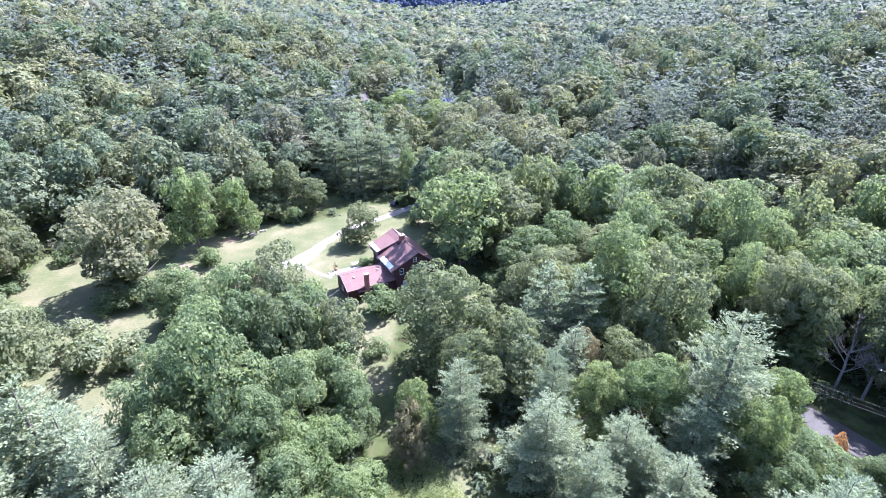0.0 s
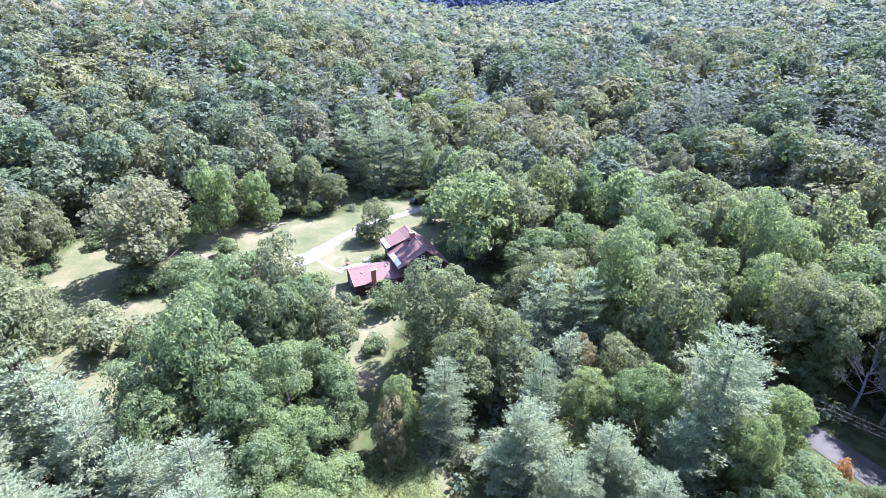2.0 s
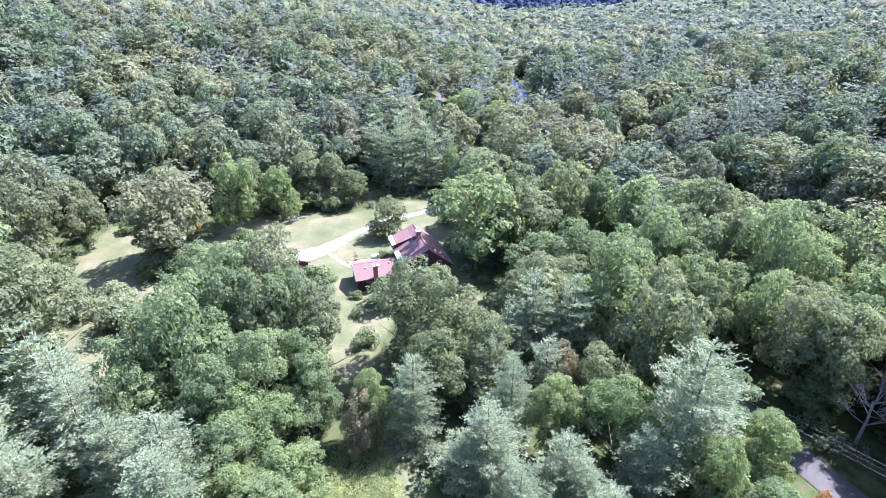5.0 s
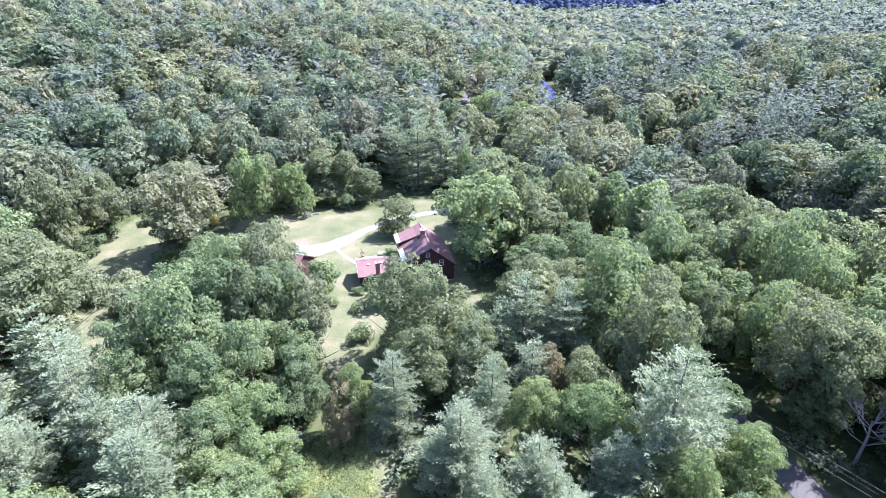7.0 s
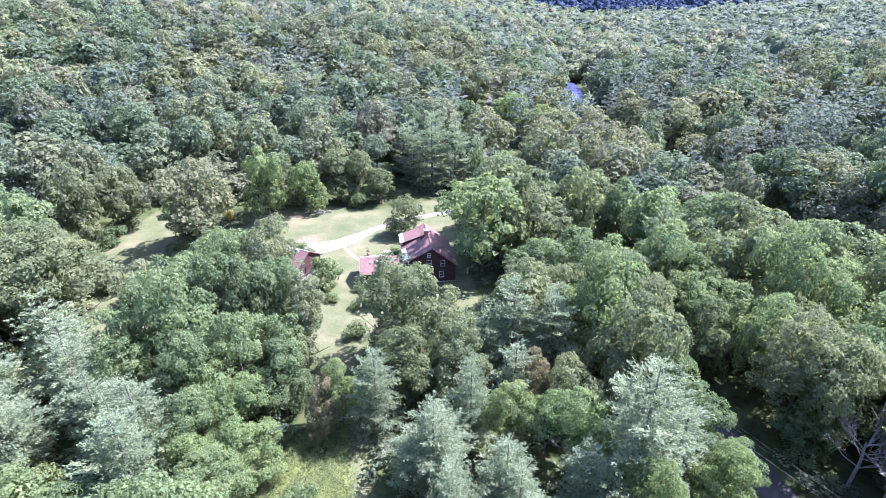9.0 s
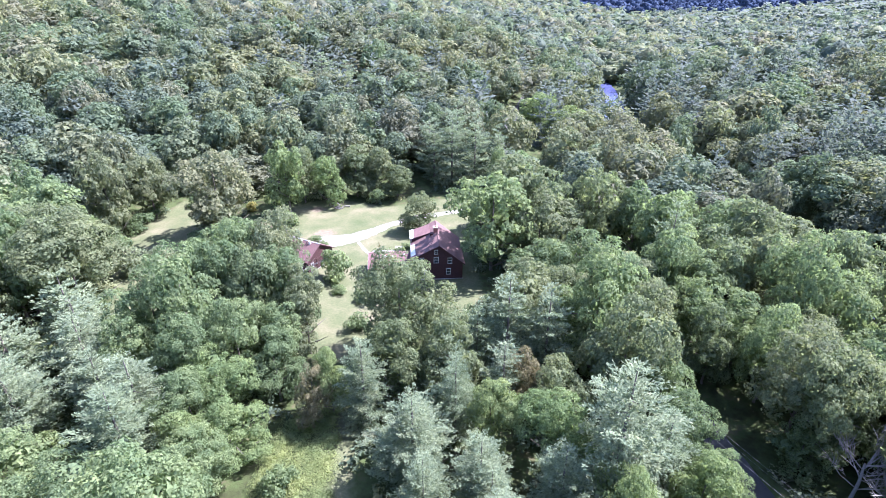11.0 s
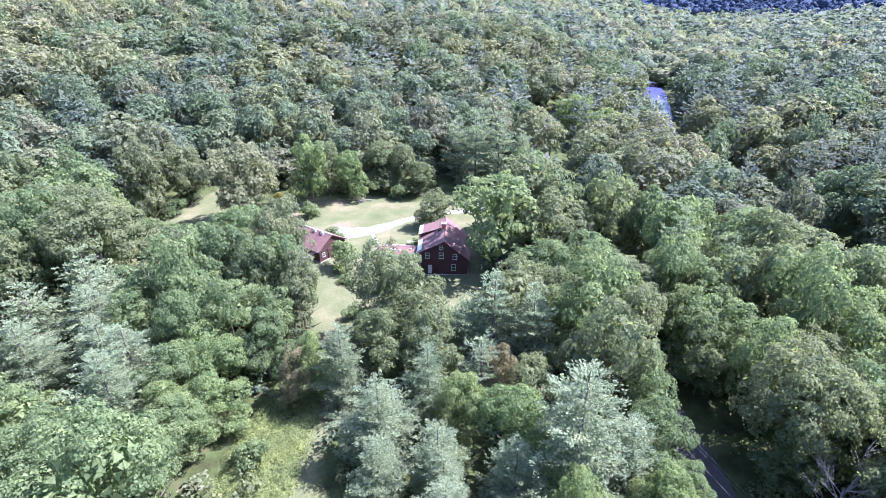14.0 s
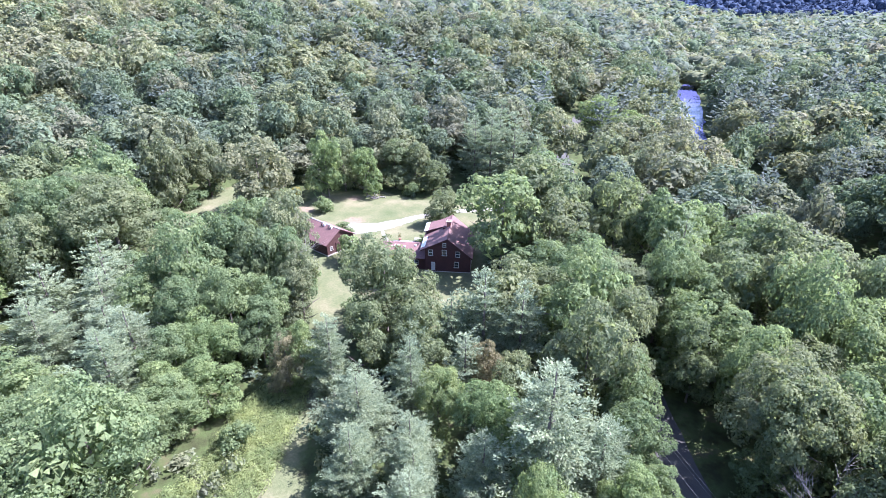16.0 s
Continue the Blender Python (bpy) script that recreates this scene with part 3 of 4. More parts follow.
# ---- parked car ----
def parked_car():
    z = float(terrain(-14.5, 150.5)) + 0.05
    c = thing("car", Matrix.Translation((-14.2, 149.0, z)) @ pose(0, 0, 0, 0, 0, 62), "dark blue estate car parked on the driveway in shade", "car")
    prof = [(-2.25, 0.35), (2.2, 0.35), (2.28, 0.62), (2.2, 0.85), (1.2, 0.98), (-2.2, 1.0), (-2.32, 0.7)]
    bm = prism(prof, "y", -0.88, 0.88)
    bmesh.ops.translate(bm, verts=bm.verts, vec=(0, 0, 0))
    bmesh.ops.bevel(bm, geom=list(bm.edges), offset=0.07, segments=2, affect="EDGES")
    body = part("body", bm, M_CARPAINT, c, smooth=False)
    cab = [(-2.1, 0.96), (1.2, 0.96), (0.45, 1.5), (-1.75, 1.52)]
    bm = prism(cab, "y", -0.78, 0.78)
    for v in bm.verts:
        if v.co.z > 1.3:
            v.co.y *= 0.84
    bmesh.ops.bevel(bm, geom=list(bm.edges), offset=0.05, segments=2, affect="EDGES")
    cabin = part("cabin", bm, M_GLASS, c, "dark glazed cabin")
    bm = box(-1.72, 0.42, -0.64, 0.64, 1.5, 1.56, 0.03)
    part("roof_panel", bm, M_CARPAINT, cabin)
    for sx in (-1.4, 1.4):
        for sy in (-0.82, 0.82):
            w = part("wheel", tube([(sx, sy - 0.11, 0.33), (sx, sy + 0.11, 0.33)], [0.33, 0.33], 18), M_TYRE, c, "black tyre")
            s = 0.12 if sy > 0 else -0.12
            part("rim", tube([(sx, sy + s * 0.8, 0.33), (sx, sy + s, 0.33)], [0.21, 0.19], 14), M_CHROME, w, "bright wheel rim")
    for sy in (-0.6, 0.6):
        part("headlight", box(2.17, 2.27, sy - 0.2, sy + 0.2, 0.68, 0.84, 0.03), M_LAMP, c, "clear headlight")
        part("tail_light", box(-2.33, -2.24, sy - 0.2, sy + 0.2, 0.72, 0.9, 0.03), M_BRICK, c, "red tail light")
    part("bumper", box(2.2, 2.34, -0.8, 0.8, 0.38, 0.56, 0.04), M_CHROME, c)


parked_car()


# ---- yard things ----
def stone_mesh(seed, r):
    rng = random.Random(seed)
    bm = bmesh.new()
    bmesh.ops.create_icosphere(bm, subdivisions=1, radius=r)
    for v in bm.verts:
        v.co *= rng.uniform(0.75, 1.2)
        v.co.z *= 0.7
    me = bpy.data.meshes.new("stone")
    bm.to_mesh(me)
    bm.free()
    me.materials.append(M_HEARTH)
    return me


def fire_pit():
    f = thing("fire_pit", Matrix.Translation((-51, 127.5, 0.0)), "round stone fire pit with ash on bare earth", "fire pit")
    meshes = [stone_mesh(i, 0.3) for i in range(4)]
    for i in range(14):
        a = 2 * math.pi * i / 14
        s = new("stone", meshes[i % 4])
        s.parent = f
        s.matrix_basis = pose(1.15 * math.cos(a), 1.15 * math.sin(a), 0.16, 0, 0, 47 * i)
    bm = bmesh.new()
    bmesh.ops.create_circle(bm, cap_ends=True, radius=1.0, segments=20, matrix=Matrix.Translation((0, 0, 0.06)))
    part("ash_bed", bm, M_ASH, f, "grey ash bed")


fire_pit()
for i, (x, y, a) in enumerate(((-53.3, 127.2, 80), (-52.3, 129.3, 150), (-49.0, 129.0, 20))):
    b = thing("log_bench", Matrix.Translation((x, y, 0.0)) @ pose(0, 0, 0, 0, 0, a), "weathered pale log bench beside the fire pit", "bench", "benches round the fire pit")
    part("seat", tube([(-0.9, 0, 0.34), (0, 0.02, 0.35), (0.9, 0, 0.34)], [0.17, 0.18, 0.16], 9), M_GREYWOOD, b)
    for s in (-0.6, 0.6):
        part("leg", tube([(s, 0, -0.02), (s, 0, 0.22)], [0.15, 0.14], 8), M_GREYWOOD, b)


def terrace():
    o = plan(31.2, 105.4)
    t = thing("terrace", Matrix.Translation((o.x, o.y, 0.0)) @ pose(0, 0, 0, 0, 0, HOUSE_TURN), "low pale stone terrace along the house wing", "terrace")
    me = None
    for i in range(7):
        for j in range(2):
            if me is None:
                bm = box(-0.55, 0.55, -0.48, 0.48, -0.1, 0.12, 0.03)
                me = bpy.data.meshes.new("paving_stone")
                bm.to_mesh(me)
                bm.free()
                me.materials.append(M_STONE)
            s = new("paving_stone", me)
            s.parent = t
            s.matrix_basis = pose(-4.2 + 1.16 * i, -0.3 + 1.02 * j, 0, 0, 0, 0.6 * ((i * 7 + j * 3) % 5 - 2))


terrace()


def planter(x, y, label):
    o = plan(x, y)
    t = thing("planter", Matrix.Translation((o.x, o.y, 0.12)), label, "planter")
    bm = tube([(0, 0, 0), (0, 0, 0.5)], [0.28, 0.36], 12)
    part("pot", bm, M_BRICK, t)
    rng = np.random.default_rng(7)
    c = rng.normal(size=(60, 3)) * (0.22, 0.22, 0.55) + (0, 0, 1.4)
    v = (c[:, None, :] + rng.normal(size=(60, 4, 3)) * 0.13).reshape(-1, 3)
    ob = new("plant", raw_mesh("plant", v, np.arange(240).reshape(-1, 4), mats=[M_RUST]))
    ob.parent = t


planter(28.4, 106.6, "terracotta planter with a tall reddish plant on the terrace")


def garden_table():
    o = plan(33.2, 106.6)
    t = thing("garden_table", Matrix.Translation((o.x, o.y, 0.12)) @ pose(0, 0, 0, 0, 0, HOUSE_TURN), "white garden table on the stone terrace", "table")
    part("tabletop", box(-0.9, 0.9, -0.5, 0.5, 0.7, 0.75, 0.02), M_TRIM, t)
    for x in (-0.8, 0.8):
        for y in (-0.4, 0.4):
            part("leg", box(x - 0.04, x + 0.04, y - 0.04, y + 0.04, 0, 0.7), M_TRIM, t)


garden_table()


# ---- power line along the road ----
def utility_pole(x, y, lean):
    z = float(terrain(x, y))
    p = thing("utility_pole", Matrix.Translation((x, y, z)) @ pose(0, 0, 0, 0, lean, 27), "weathered wooden utility pole with crossarm beside the road", "pole", "utility poles along the road")
    part("post", tube([(0, 0, -0.4), (0, 0, 4), (0, 0, 7.6)], [0.17, 0.15, 0.11], 10), M_POLE, p)
    part("crossarm", box(-1.2, 1.2, 0.12, 0.24, 6.86, 7.0, 0.01), M_POLE, p)
    for s in (-1.1, 0.0, 1.1):
        part("insulator", tube([(s, 0.18, 7.0), (s, 0.18, 7.2)], [0.05, 0.04], 8), M_WIRE, p)


POLES = [(98, 12), (72, 50.5), (41.5, 77), (16, 128), (-14, 183)]
for x, y in POLES:
    utility_pole(x, y, 0.6)
for (x0, y0), (x1, y1) in zip(POLES, POLES[1:]):
    z0, z1 = float(terrain(x0, y0)), float(terrain(x1, y1))
    for s, hgt in ((-1.1, 7.2), (1.1, 7.2), (1.3, 6.3)):
        pts = []
        for i in range(13):
            k = i / 12
            pts.append((x0 + (x1 - x0) * k + s * 0.87, y0 + (y1 - y0) * k + s * 0.48, z0 + (z1 - z0) * k + hgt - 3.2 * k * (1 - k)))
        w = link_bm("power_cable", tube(pts, [0.011 if hgt > 7 else 0.008] * 13, 5), M_WIRE)
        tagged(w, "thin grey power cable slung between roadside poles", "cable", "power cables over the road")


# ---- trees ----
def unit(v):
    return v / np.maximum(np.linalg.norm(v, axis=-1, keepdims=True), 1e-6)


def ico(fine):
    bm = bmesh.new()
    bmesh.ops.create_icosphere(bm, subdivisions=fine, radius=1)
    v, f = np.array([tuple(p.co) for p in bm.verts]), np.array([[p.index for p in q.verts] for q in bm.faces])
    bm.free()
    return v, f


def leaf_tris(rng, c, n, size, long=1.2):
    """Leaf sprays at c, facing n."""
    k = len(c)
    a = unit(np.cross(n, rng.normal(size=(k, 3))))
    b = np.cross(n, a)
    s = size * rng.uniform(0.6, 1.4, (k, 1))
    lean, w1, w2 = (rng.uniform(*lim, (k, 1)) for lim in ((-0.5, 0.5), (0.3, 0.62), (0.3, 0.62)))
    v = np.stack([c - a * s * 0.5 * long + b * s * lean * 0.4, c + a * s * 0.42 * long - b * s * w1, c + a * s * (0.36 + 0.3 * lean) * long + b * s * w2], 1)
    return v.reshape(-1, 3), np.arange(3 * k).reshape(-1, 3)


NO_QUADS = np.zeros((0, 4), int)


def broad_crown(seed, r=6.5, h=15.0, base=2.4, clumps=60, leaves=5200, leaf=0.42, core=0.82, limbs=6, up=0.25, jitter=0.55, clump=0.2, low=-0.35):
    """A broadleaf crown: a few main limbs, each carrying a rounded mass of leaf clumps, with gaps and an uneven outline."""
    rng = np.random.default_rng(seed)
    # the masses: one at the top, the others round it at different heights
    ang = np.arange(limbs) * 2.39996 + seed + rng.uniform(-0.4, 0.4, limbs)
    off = r * rng.uniform(0.36, 0.6, limbs)
    tall = np.linspace(0.2, 0.66, limbs)[rng.permutation(limbs)] + rng.uniform(-0.05, 0.05, limbs)
    wide = np.minimum(r * rng.uniform(0.4, 0.58, limbs), r * 1.08 - off)
    high = h * rng.uniform(0.2, 0.3, limbs)
    off[0], tall[0], wide[0], high[0] = r * 0.12, 0.68, r * rng.uniform(0.5, 0.62), h * 0.32
    mass = np.stack([off * np.cos(ang), off * np.sin(ang), base + h * tall], 1)
    size = np.stack([wide, wide, high], 1)
    # clumps on the outside of the masses
    on = rng.choice(limbs, clumps * 6, p=wide ** 2 / (wide ** 2).sum())
    axis = unit(rng.normal(size=(len(on), 3)) + (0, 0, 0.25))
    centre = mass[on] + axis * size[on] * rng.uniform(0.78, 1.0, (len(on), 1))
    free = axis[:, 2] > low
    for i in range(limbs):
        free &= (on == i) | ((((centre - mass[i]) / size[i]) ** 2).sum(1) > 0.8)
    pick = []
    cr = clump * math.sqrt(60 / clumps) * r * rng.uniform(0.6, 1.4, len(on))
    for i in np.flatnonzero(free):
        if len(pick) < clumps and (not pick or np.min(np.linalg.norm(centre[pick] - centre[i], axis=1) / (cr[pick] + cr[i])) > 0.42):
            pick.append(i)
    centre, axis, cr, size_on = centre[pick], axis[pick], cr[pick], size[on[pick]]
    which = rng.choice(len(pick), int(leaves * 1.45), p=cr ** 2 / (cr ** 2).sum())
    out = unit(axis / size_on)[which]
    d = unit(rng.normal(size=(len(which), 3)) + out * 0.7 + (0, 0, 0.4))
    lump = 1 + 0.16 * np.sin(d[:, 0] * 5.1 + which) * np.sin(d[:, 1] * 5.7 + which * 1.7) * np.sin(d[:, 2] * 4.9 + which * 0.6)
    pos = centre[which] + d * (cr[which] * lump * (1.14 - 0.46 * rng.random(len(which)) ** 1.5))[:, None] * (1.0, 1.0, 0.74)
    # sprays buried in a neighbouring clump are left away
    deep = np.zeros(len(which), bool)
    for i in range(len(pick)):
        deep |= (which != i) & (((pos - centre[i]) ** 2).sum(1) < (0.75 * cr[i]) ** 2)
    keep = np.flatnonzero(~deep)[:leaves]
    pos, d, out = pos[keep], d[keep], out[keep]
    nrm = unit(d + out * 0.25 + rng.normal(size=pos.shape) * jitter + (0, 0, up))
    v, tris = leaf_tris(rng, pos, nrm, leaf)
    # inner foliage that closes the crown, in the shade of the clumps
    k = max(limbs * 4, leaves // 7)
    on = rng.integers(0, limbs, k)
    inner = unit(rng.normal(size=(k, 3)) + (0, 0, 0.2))
    spot = mass[on] + inner * size[on] * rng.uniform(0.45, core, (k, 1))
    v2, t2 = leaf_tris(rng, spot, unit(inner + rng.normal(size=(k, 3)) * 0.3), leaf * 2.4)
    v, tris = np.concatenate([v, v2]), np.concatenate([tris, t2 + len(v)])
    return v, NO_QUADS, tris


def far_crown(seed, r=6.0, h=14.6, base=0.9, fine=3, clumps=40, leaves=300, leaf=0.9):
    """A far broadleaf crown: a closed, knobbly canopy of swelling clumps, roughened with leaf sprays."""
    rng = np.random.default_rng(seed)
    k = np.arange(clumps)
    zz = 1 - 1.6 * (k + 0.5) / clumps
    ang = k * 2.39996 + rng.uniform(-0.5, 0.5, clumps)
    flat = np.sqrt(1 - zz ** 2)
    axis = unit(np.stack([flat * np.cos(ang), flat * np.sin(ang), zz], 1) + rng.normal(size=(clumps, 3)) * 0.16)
    swell = rng.uniform(0.6, 1.15, clumps)
    width = rng.uniform(0.8, 1.2, clumps) * 2.1 / math.sqrt(clumps)
    size = np.array((r, r, h * 0.55))
    mid = base + h * 0.45

    def reach(d):
        push = (swell * np.exp(-np.maximum(0, 2 - 2 * d @ axis.T) / (2 * width ** 2))).max(1)
        turn = np.arctan2(d[:, 1], d[:, 0])
        round_part = 1 - d[:, 2] ** 2
        lobes = 1.0 + (0.2 * np.sin(3 * turn + seed) + 0.17 * np.sin(2 * turn + 4 * d[:, 2] + seed * 1.7)) * round_part + 0.1 * np.sin(5 * d[:, 2] + seed * 2.3)
        return (lobes * (0.64 + 0.36 * push))[:, None]
    iv, it = ico(fine)
    iv = unit(iv)
    v = iv * size * reach(iv) * rng.uniform(0.8, 0.92, (len(iv), 1)) + (0, 0, mid)
    d = unit(rng.normal(size=(leaves, 3)) + (0, 0, 0.4))
    pos = d * size * reach(d) * rng.uniform(0.88, 1.06, (leaves, 1)) + (0, 0, mid)
    v2, t2 = leaf_tris(rng, pos, unit(d / size * r + rng.normal(size=d.shape) * 0.4 + (0, 0, 0.2)), leaf)
    return np.concatenate([v, v2]), NO_QUADS, np.concatenate([it, t2 + len(v)])


def pine_crown(seed, r=5.0, h=16.0, base=1.6, gap=0.95, step=0.55, sprays=4, leaf=0.72, wide=0.3):
    """White pine: whorls of flat, spreading boughs, each a plume of upswept needle tufts, with dark gaps between the tiers."""
    rng = np.random.default_rng(seed)
    pos, drn, rise_n = [], [], []
    z = base
    while z < h:
        f = (z - base) / (h - base)
        ln = r * ((1 - f) ** 0.52) * (0.72 + 0.28 * min(1, f * 4 + 0.2)) * rng.uniform(0.82, 1.12) + 0.25
        n = 7 if f < 0.8 else 5
        a0 = rng.uniform(0, 6.3)
        for k in range(n):
            a = a0 + 2 * math.pi * k / n + rng.uniform(-0.3, 0.3)
            bl = ln * rng.uniform(0.62, 1.2)
            rise = -0.08 + 0.42 * f + rng.uniform(-0.1, 0.12)
            side = np.array((-math.sin(a), math.cos(a), 0))
            out = np.array((math.cos(a), math.sin(a), rise))
            z0 = z + rng.uniform(-0.3, 0.3) * gap
            s = max(0.2, bl * 0.15)
            while s < bl * 1.02:
                spread = 0.38 * bl * math.sin(min(1, s / bl) * 2.5 + 0.35) * 0.8 + 0.1
                for _ in range(max(1, int(spread / step * 1.5))):
                    o = rng.uniform(-1, 1) * spread
                    q = out * s + side * o + np.array((0, 0, z0 + 0.13 * s * s / max(bl, 1) - 0.16 * abs(o) + rng.uniform(-0.06, 0.06)))
                    for _ in range(sprays):
                        pos.append(q + rng.normal(size=3) * (0.2, 0.2, 0.08))
                        drn.append(out * 0.9 + side * (0.9 * np.sign(o) * rng.uniform(0, 1)) + np.array((0, 0, 0.3)) + rng.normal(size=3) * 0.36)
                s += step * rng.uniform(0.8, 1.2)
        z += gap * rng.uniform(0.8, 1.2)
    pos, drn = np.array(pos), unit(np.array(drn))
    k = len(pos)
    s = leaf * rng.uniform(0.65, 1.3, (k, 1))
    w = unit(np.cross(drn, rng.normal(size=(k, 3)) * 0.5 + (0, 0, 1.0))) * s * wide
    v = np.stack([pos - drn * s * 0.4, pos - w + drn * s * 0.5, pos + w + drn * s * 0.6], 1).reshape(-1, 3)
    return v, NO_QUADS, np.arange(3 * k).reshape(-1, 3)


def broad_trunk(seed, r, h, base):
    rng = random.Random(seed)
    bm = tube([(0, 0, -0.4), (0.1, 0, base), (-0.1, 0.15, base + h * 0.4), (0.1, 0, base + h * 0.75)], [0.34, 0.26, 0.17, 0.05], 8)
    for k in range(7):
        a = k * 0.9 + rng.uniform(-0.3, 0.3)
        z = base + h * rng.uniform(0.0, 0.4)
        ln = r * rng.uniform(0.6, 0.85)
        tip = Vector((math.cos(a) * ln, math.sin(a) * ln, z + ln * rng.uniform(0.3, 0.9)))
        mid = Vector((math.cos(a) * ln * 0.5, math.sin(a) * ln * 0.5, z + ln * 0.25))
        tube([(0, 0, z), mid, tip], [0.13, 0.09, 0.03], 5, bm)
    return bm


def pine_trunk(seed, r, h, base):
    rng = random.Random(seed)
    bm = tube([(0, 0, -0.4), (0.04, 0, h * 0.5), (0, 0, h * 0.97)], [0.3, 0.18, 0.03], 8)
    for k in range(10):
        a, z = k * 2.4, base + (h - base) * k / 12
        ln = r * 0.6 * (1 - k / 12)
        tube([(0, 0, z), (math.cos(a) * ln, math.sin(a) * ln, z + 0.1 * ln)], [0.06, 0.02], 5, bm)
    return bm


def mesh_of(name, bm, mat):
    me = bpy.data.meshes.new(name)
    bmesh.ops.recalc_face_normals(bm, faces=bm.faces)
    bm.to_mesh(me)
    bm.free()
    me.materials.append(mat)
    return me


def broad_set(n, seed, leaves, leaf, base=0.5, h=16.1):
    out = []
    for i in range(n):
        kw = dict(r=6.5 + 0.4 * (i % 3 - 1), h=h + (i % 4 - 1.5), base=base)
        v, q, t3 = broad_crown(seed + i, clumps=60 + 12 * (i % 3), leaves=leaves, leaf=leaf, limbs=5 + i % 3, **kw)
        out.append((raw_mesh("crown", v, q, t3, mats=[M_LEAF]), mesh_of("trunk", broad_trunk(i, kw["r"], kw["h"], kw["base"]), M_BARK), kw["r"], kw["base"] + kw["h"]))
    return out


BROAD_NEAR = broad_set(7, 80, 11500, 0.265)
BROAD_LOW = broad_set(4, 180, 1200, 0.9)
BROAD_TALL = broad_set(4, 60, 9000, 0.3, base=4.0, h=13.0)
BROAD_FINE = broad_set(7, 100, 8200, 0.31)
BROAD = broad_set(6, 140, 4200, 0.44)


def pine_set(n, seed, **kw):
    out = []
    for i in range(n):
        size = dict(r=5.0 + 0.5 * (i % 2), h=16.0, base=0.9 + 0.4 * (i % 3))
        v, q, t3 = pine_crown(seed + i, **size, **kw)
        out.append((raw_mesh("crown", v, q, t3, mats=[M_PINE]), mesh_of("trunk", pine_trunk(i, **size), M_BARK), size["r"], 16.0))
    return out


PINES_NEAR = pine_set(4, 220, sprays=15, leaf=0.31, step=0.44, gap=1.25, wide=0.2)
PINES = pine_set(5, 200, sprays=8, leaf=0.44, step=0.46, gap=1.7, wide=0.25)
PINES_LOW = pine_set(3, 240, sprays=4, leaf=0.8, step=0.7, gap=1.5, wide=0.26)
SHRUBS = []
for i in range(3):
    v, q, t3 = broad_crown(300 + i, r=2.2, h=2.8, base=0.1, clumps=24, leaves=1300, leaf=0.24, limbs=4)
    SHRUBS.append((raw_mesh("foliage", v, q, t3, mats=[M_LEAF]), mesh_of("stems", tube([(0, 0, -0.2), (0.1, 0, 0.8), (0.0, 0.1, 1.6)], [0.09, 0.07, 0.03], 6), M_BARK), 2.2, 2.9))

KINDS = {
    "broad": (M_LEAF, "full green broadleaf tree in the wood", BROAD),
    "olive": (M_OLIVE, "olive green broadleaf tree in late summer leaf", BROAD),
    "tall": (M_OLIVE, "tall broadleaf tree with a bare lower trunk beside the road", BROAD_TALL),
    "dark": (M_DARK, "dense dark green maple tree", BROAD),
    "lime": (M_LIME, "bright yellow-green young broadleaf tree", BROAD),
    "rust": (M_RUST, "half bare tree with rusty turning leaves", BROAD),
    "brown": (M_BROWN, "wide old tree with thin brownish green leaves on the lawn edge", BROAD),
    "pine": (M_PINE, "tall green white pine with tiered boughs", PINES),
    "silver": (M_SILVER, "pale silvery white pine with feathery boughs", PINES),
    "shrub": (M_LEAF, "rounded green shrub on the lawn edge", SHRUBS),
    "turning": (M_TURN, "small shrub with orange turning leaves by the road", SHRUBS),
    "yellow": (M_YELLOW, "small yellow-leaved shrub on the lawn edge", SHRUBS),
    "apple": (M_APPLE, "low spreading apple tree on the dry lawn", SHRUBS),
}
PATH_SPOTS = [(0, 0), (27, 3), (53, 10)]
tree_rng = random.Random(11)
PLACED = []
tree_count = {}


def tree(kind, x, y, h, r, label="", lod=0):
    mat, text, shapes = KINDS[kind]
    away = line_dist(PATH_SPOTS, x, y)
    if lod:
        shapes = BROAD_LOW if shapes is BROAD else PINES_LOW
    elif shapes is BROAD:
        shapes = BROAD_NEAR if away < 60 or (r > 8 and away < 98) else BROAD_FINE if away < 98 else BROAD
    elif shapes is PINES and away < 60:
        shapes = PINES_NEAR
    crown_me, trunk_me, r0, h0 = shapes[tree_rng.randrange(len(shapes))]
    name = {"pine": "pine_tree", "silver": "pine_tree", "shrub": "shrub", "turning": "shrub", "yellow": "shrub", "apple": "apple_tree"}.get(kind, "tree")
    if name not in ("shrub", "apple_tree"):
        r, h = r * 1.02, h * 1.04
    z = float(terrain(x, y))
    t = thing(name, Matrix.Translation((x, y, z)) @ pose(0, 0, 0, 0, 0, tree_rng.uniform(0, 360)) @ Matrix.Diagonal((r / r0 * tree_rng.uniform(0.9, 1.12), r / r0 * tree_rng.uniform(0.9, 1.12), h / h0, 1)),
              label or text, "shrub" if name == "shrub" else "tree", {"shrub": "shrubs round the yard", "turning": "shrubs round the yard", "yellow": "shrubs round the yard", "apple": "apple trees on the lawn", "pine": "pines of the wood", "silver": "pines of the wood"}.get(kind, "broadleaf trees of the wood"))
    for nm, me in ((trunk_me.name.split(".")[0], trunk_me), (crown_me.name.split(".")[0], crown_me)):
        ob = new(nm, me)
        ob.parent = t
        if me is crown_me:
            ob.material_slots[0].link = "OBJECT"
            ob.material_slots[0].material = mat
    PLACED.append((x, y, r))
    tree_count[kind] = tree_count.get(kind, 0) + 1
    return t


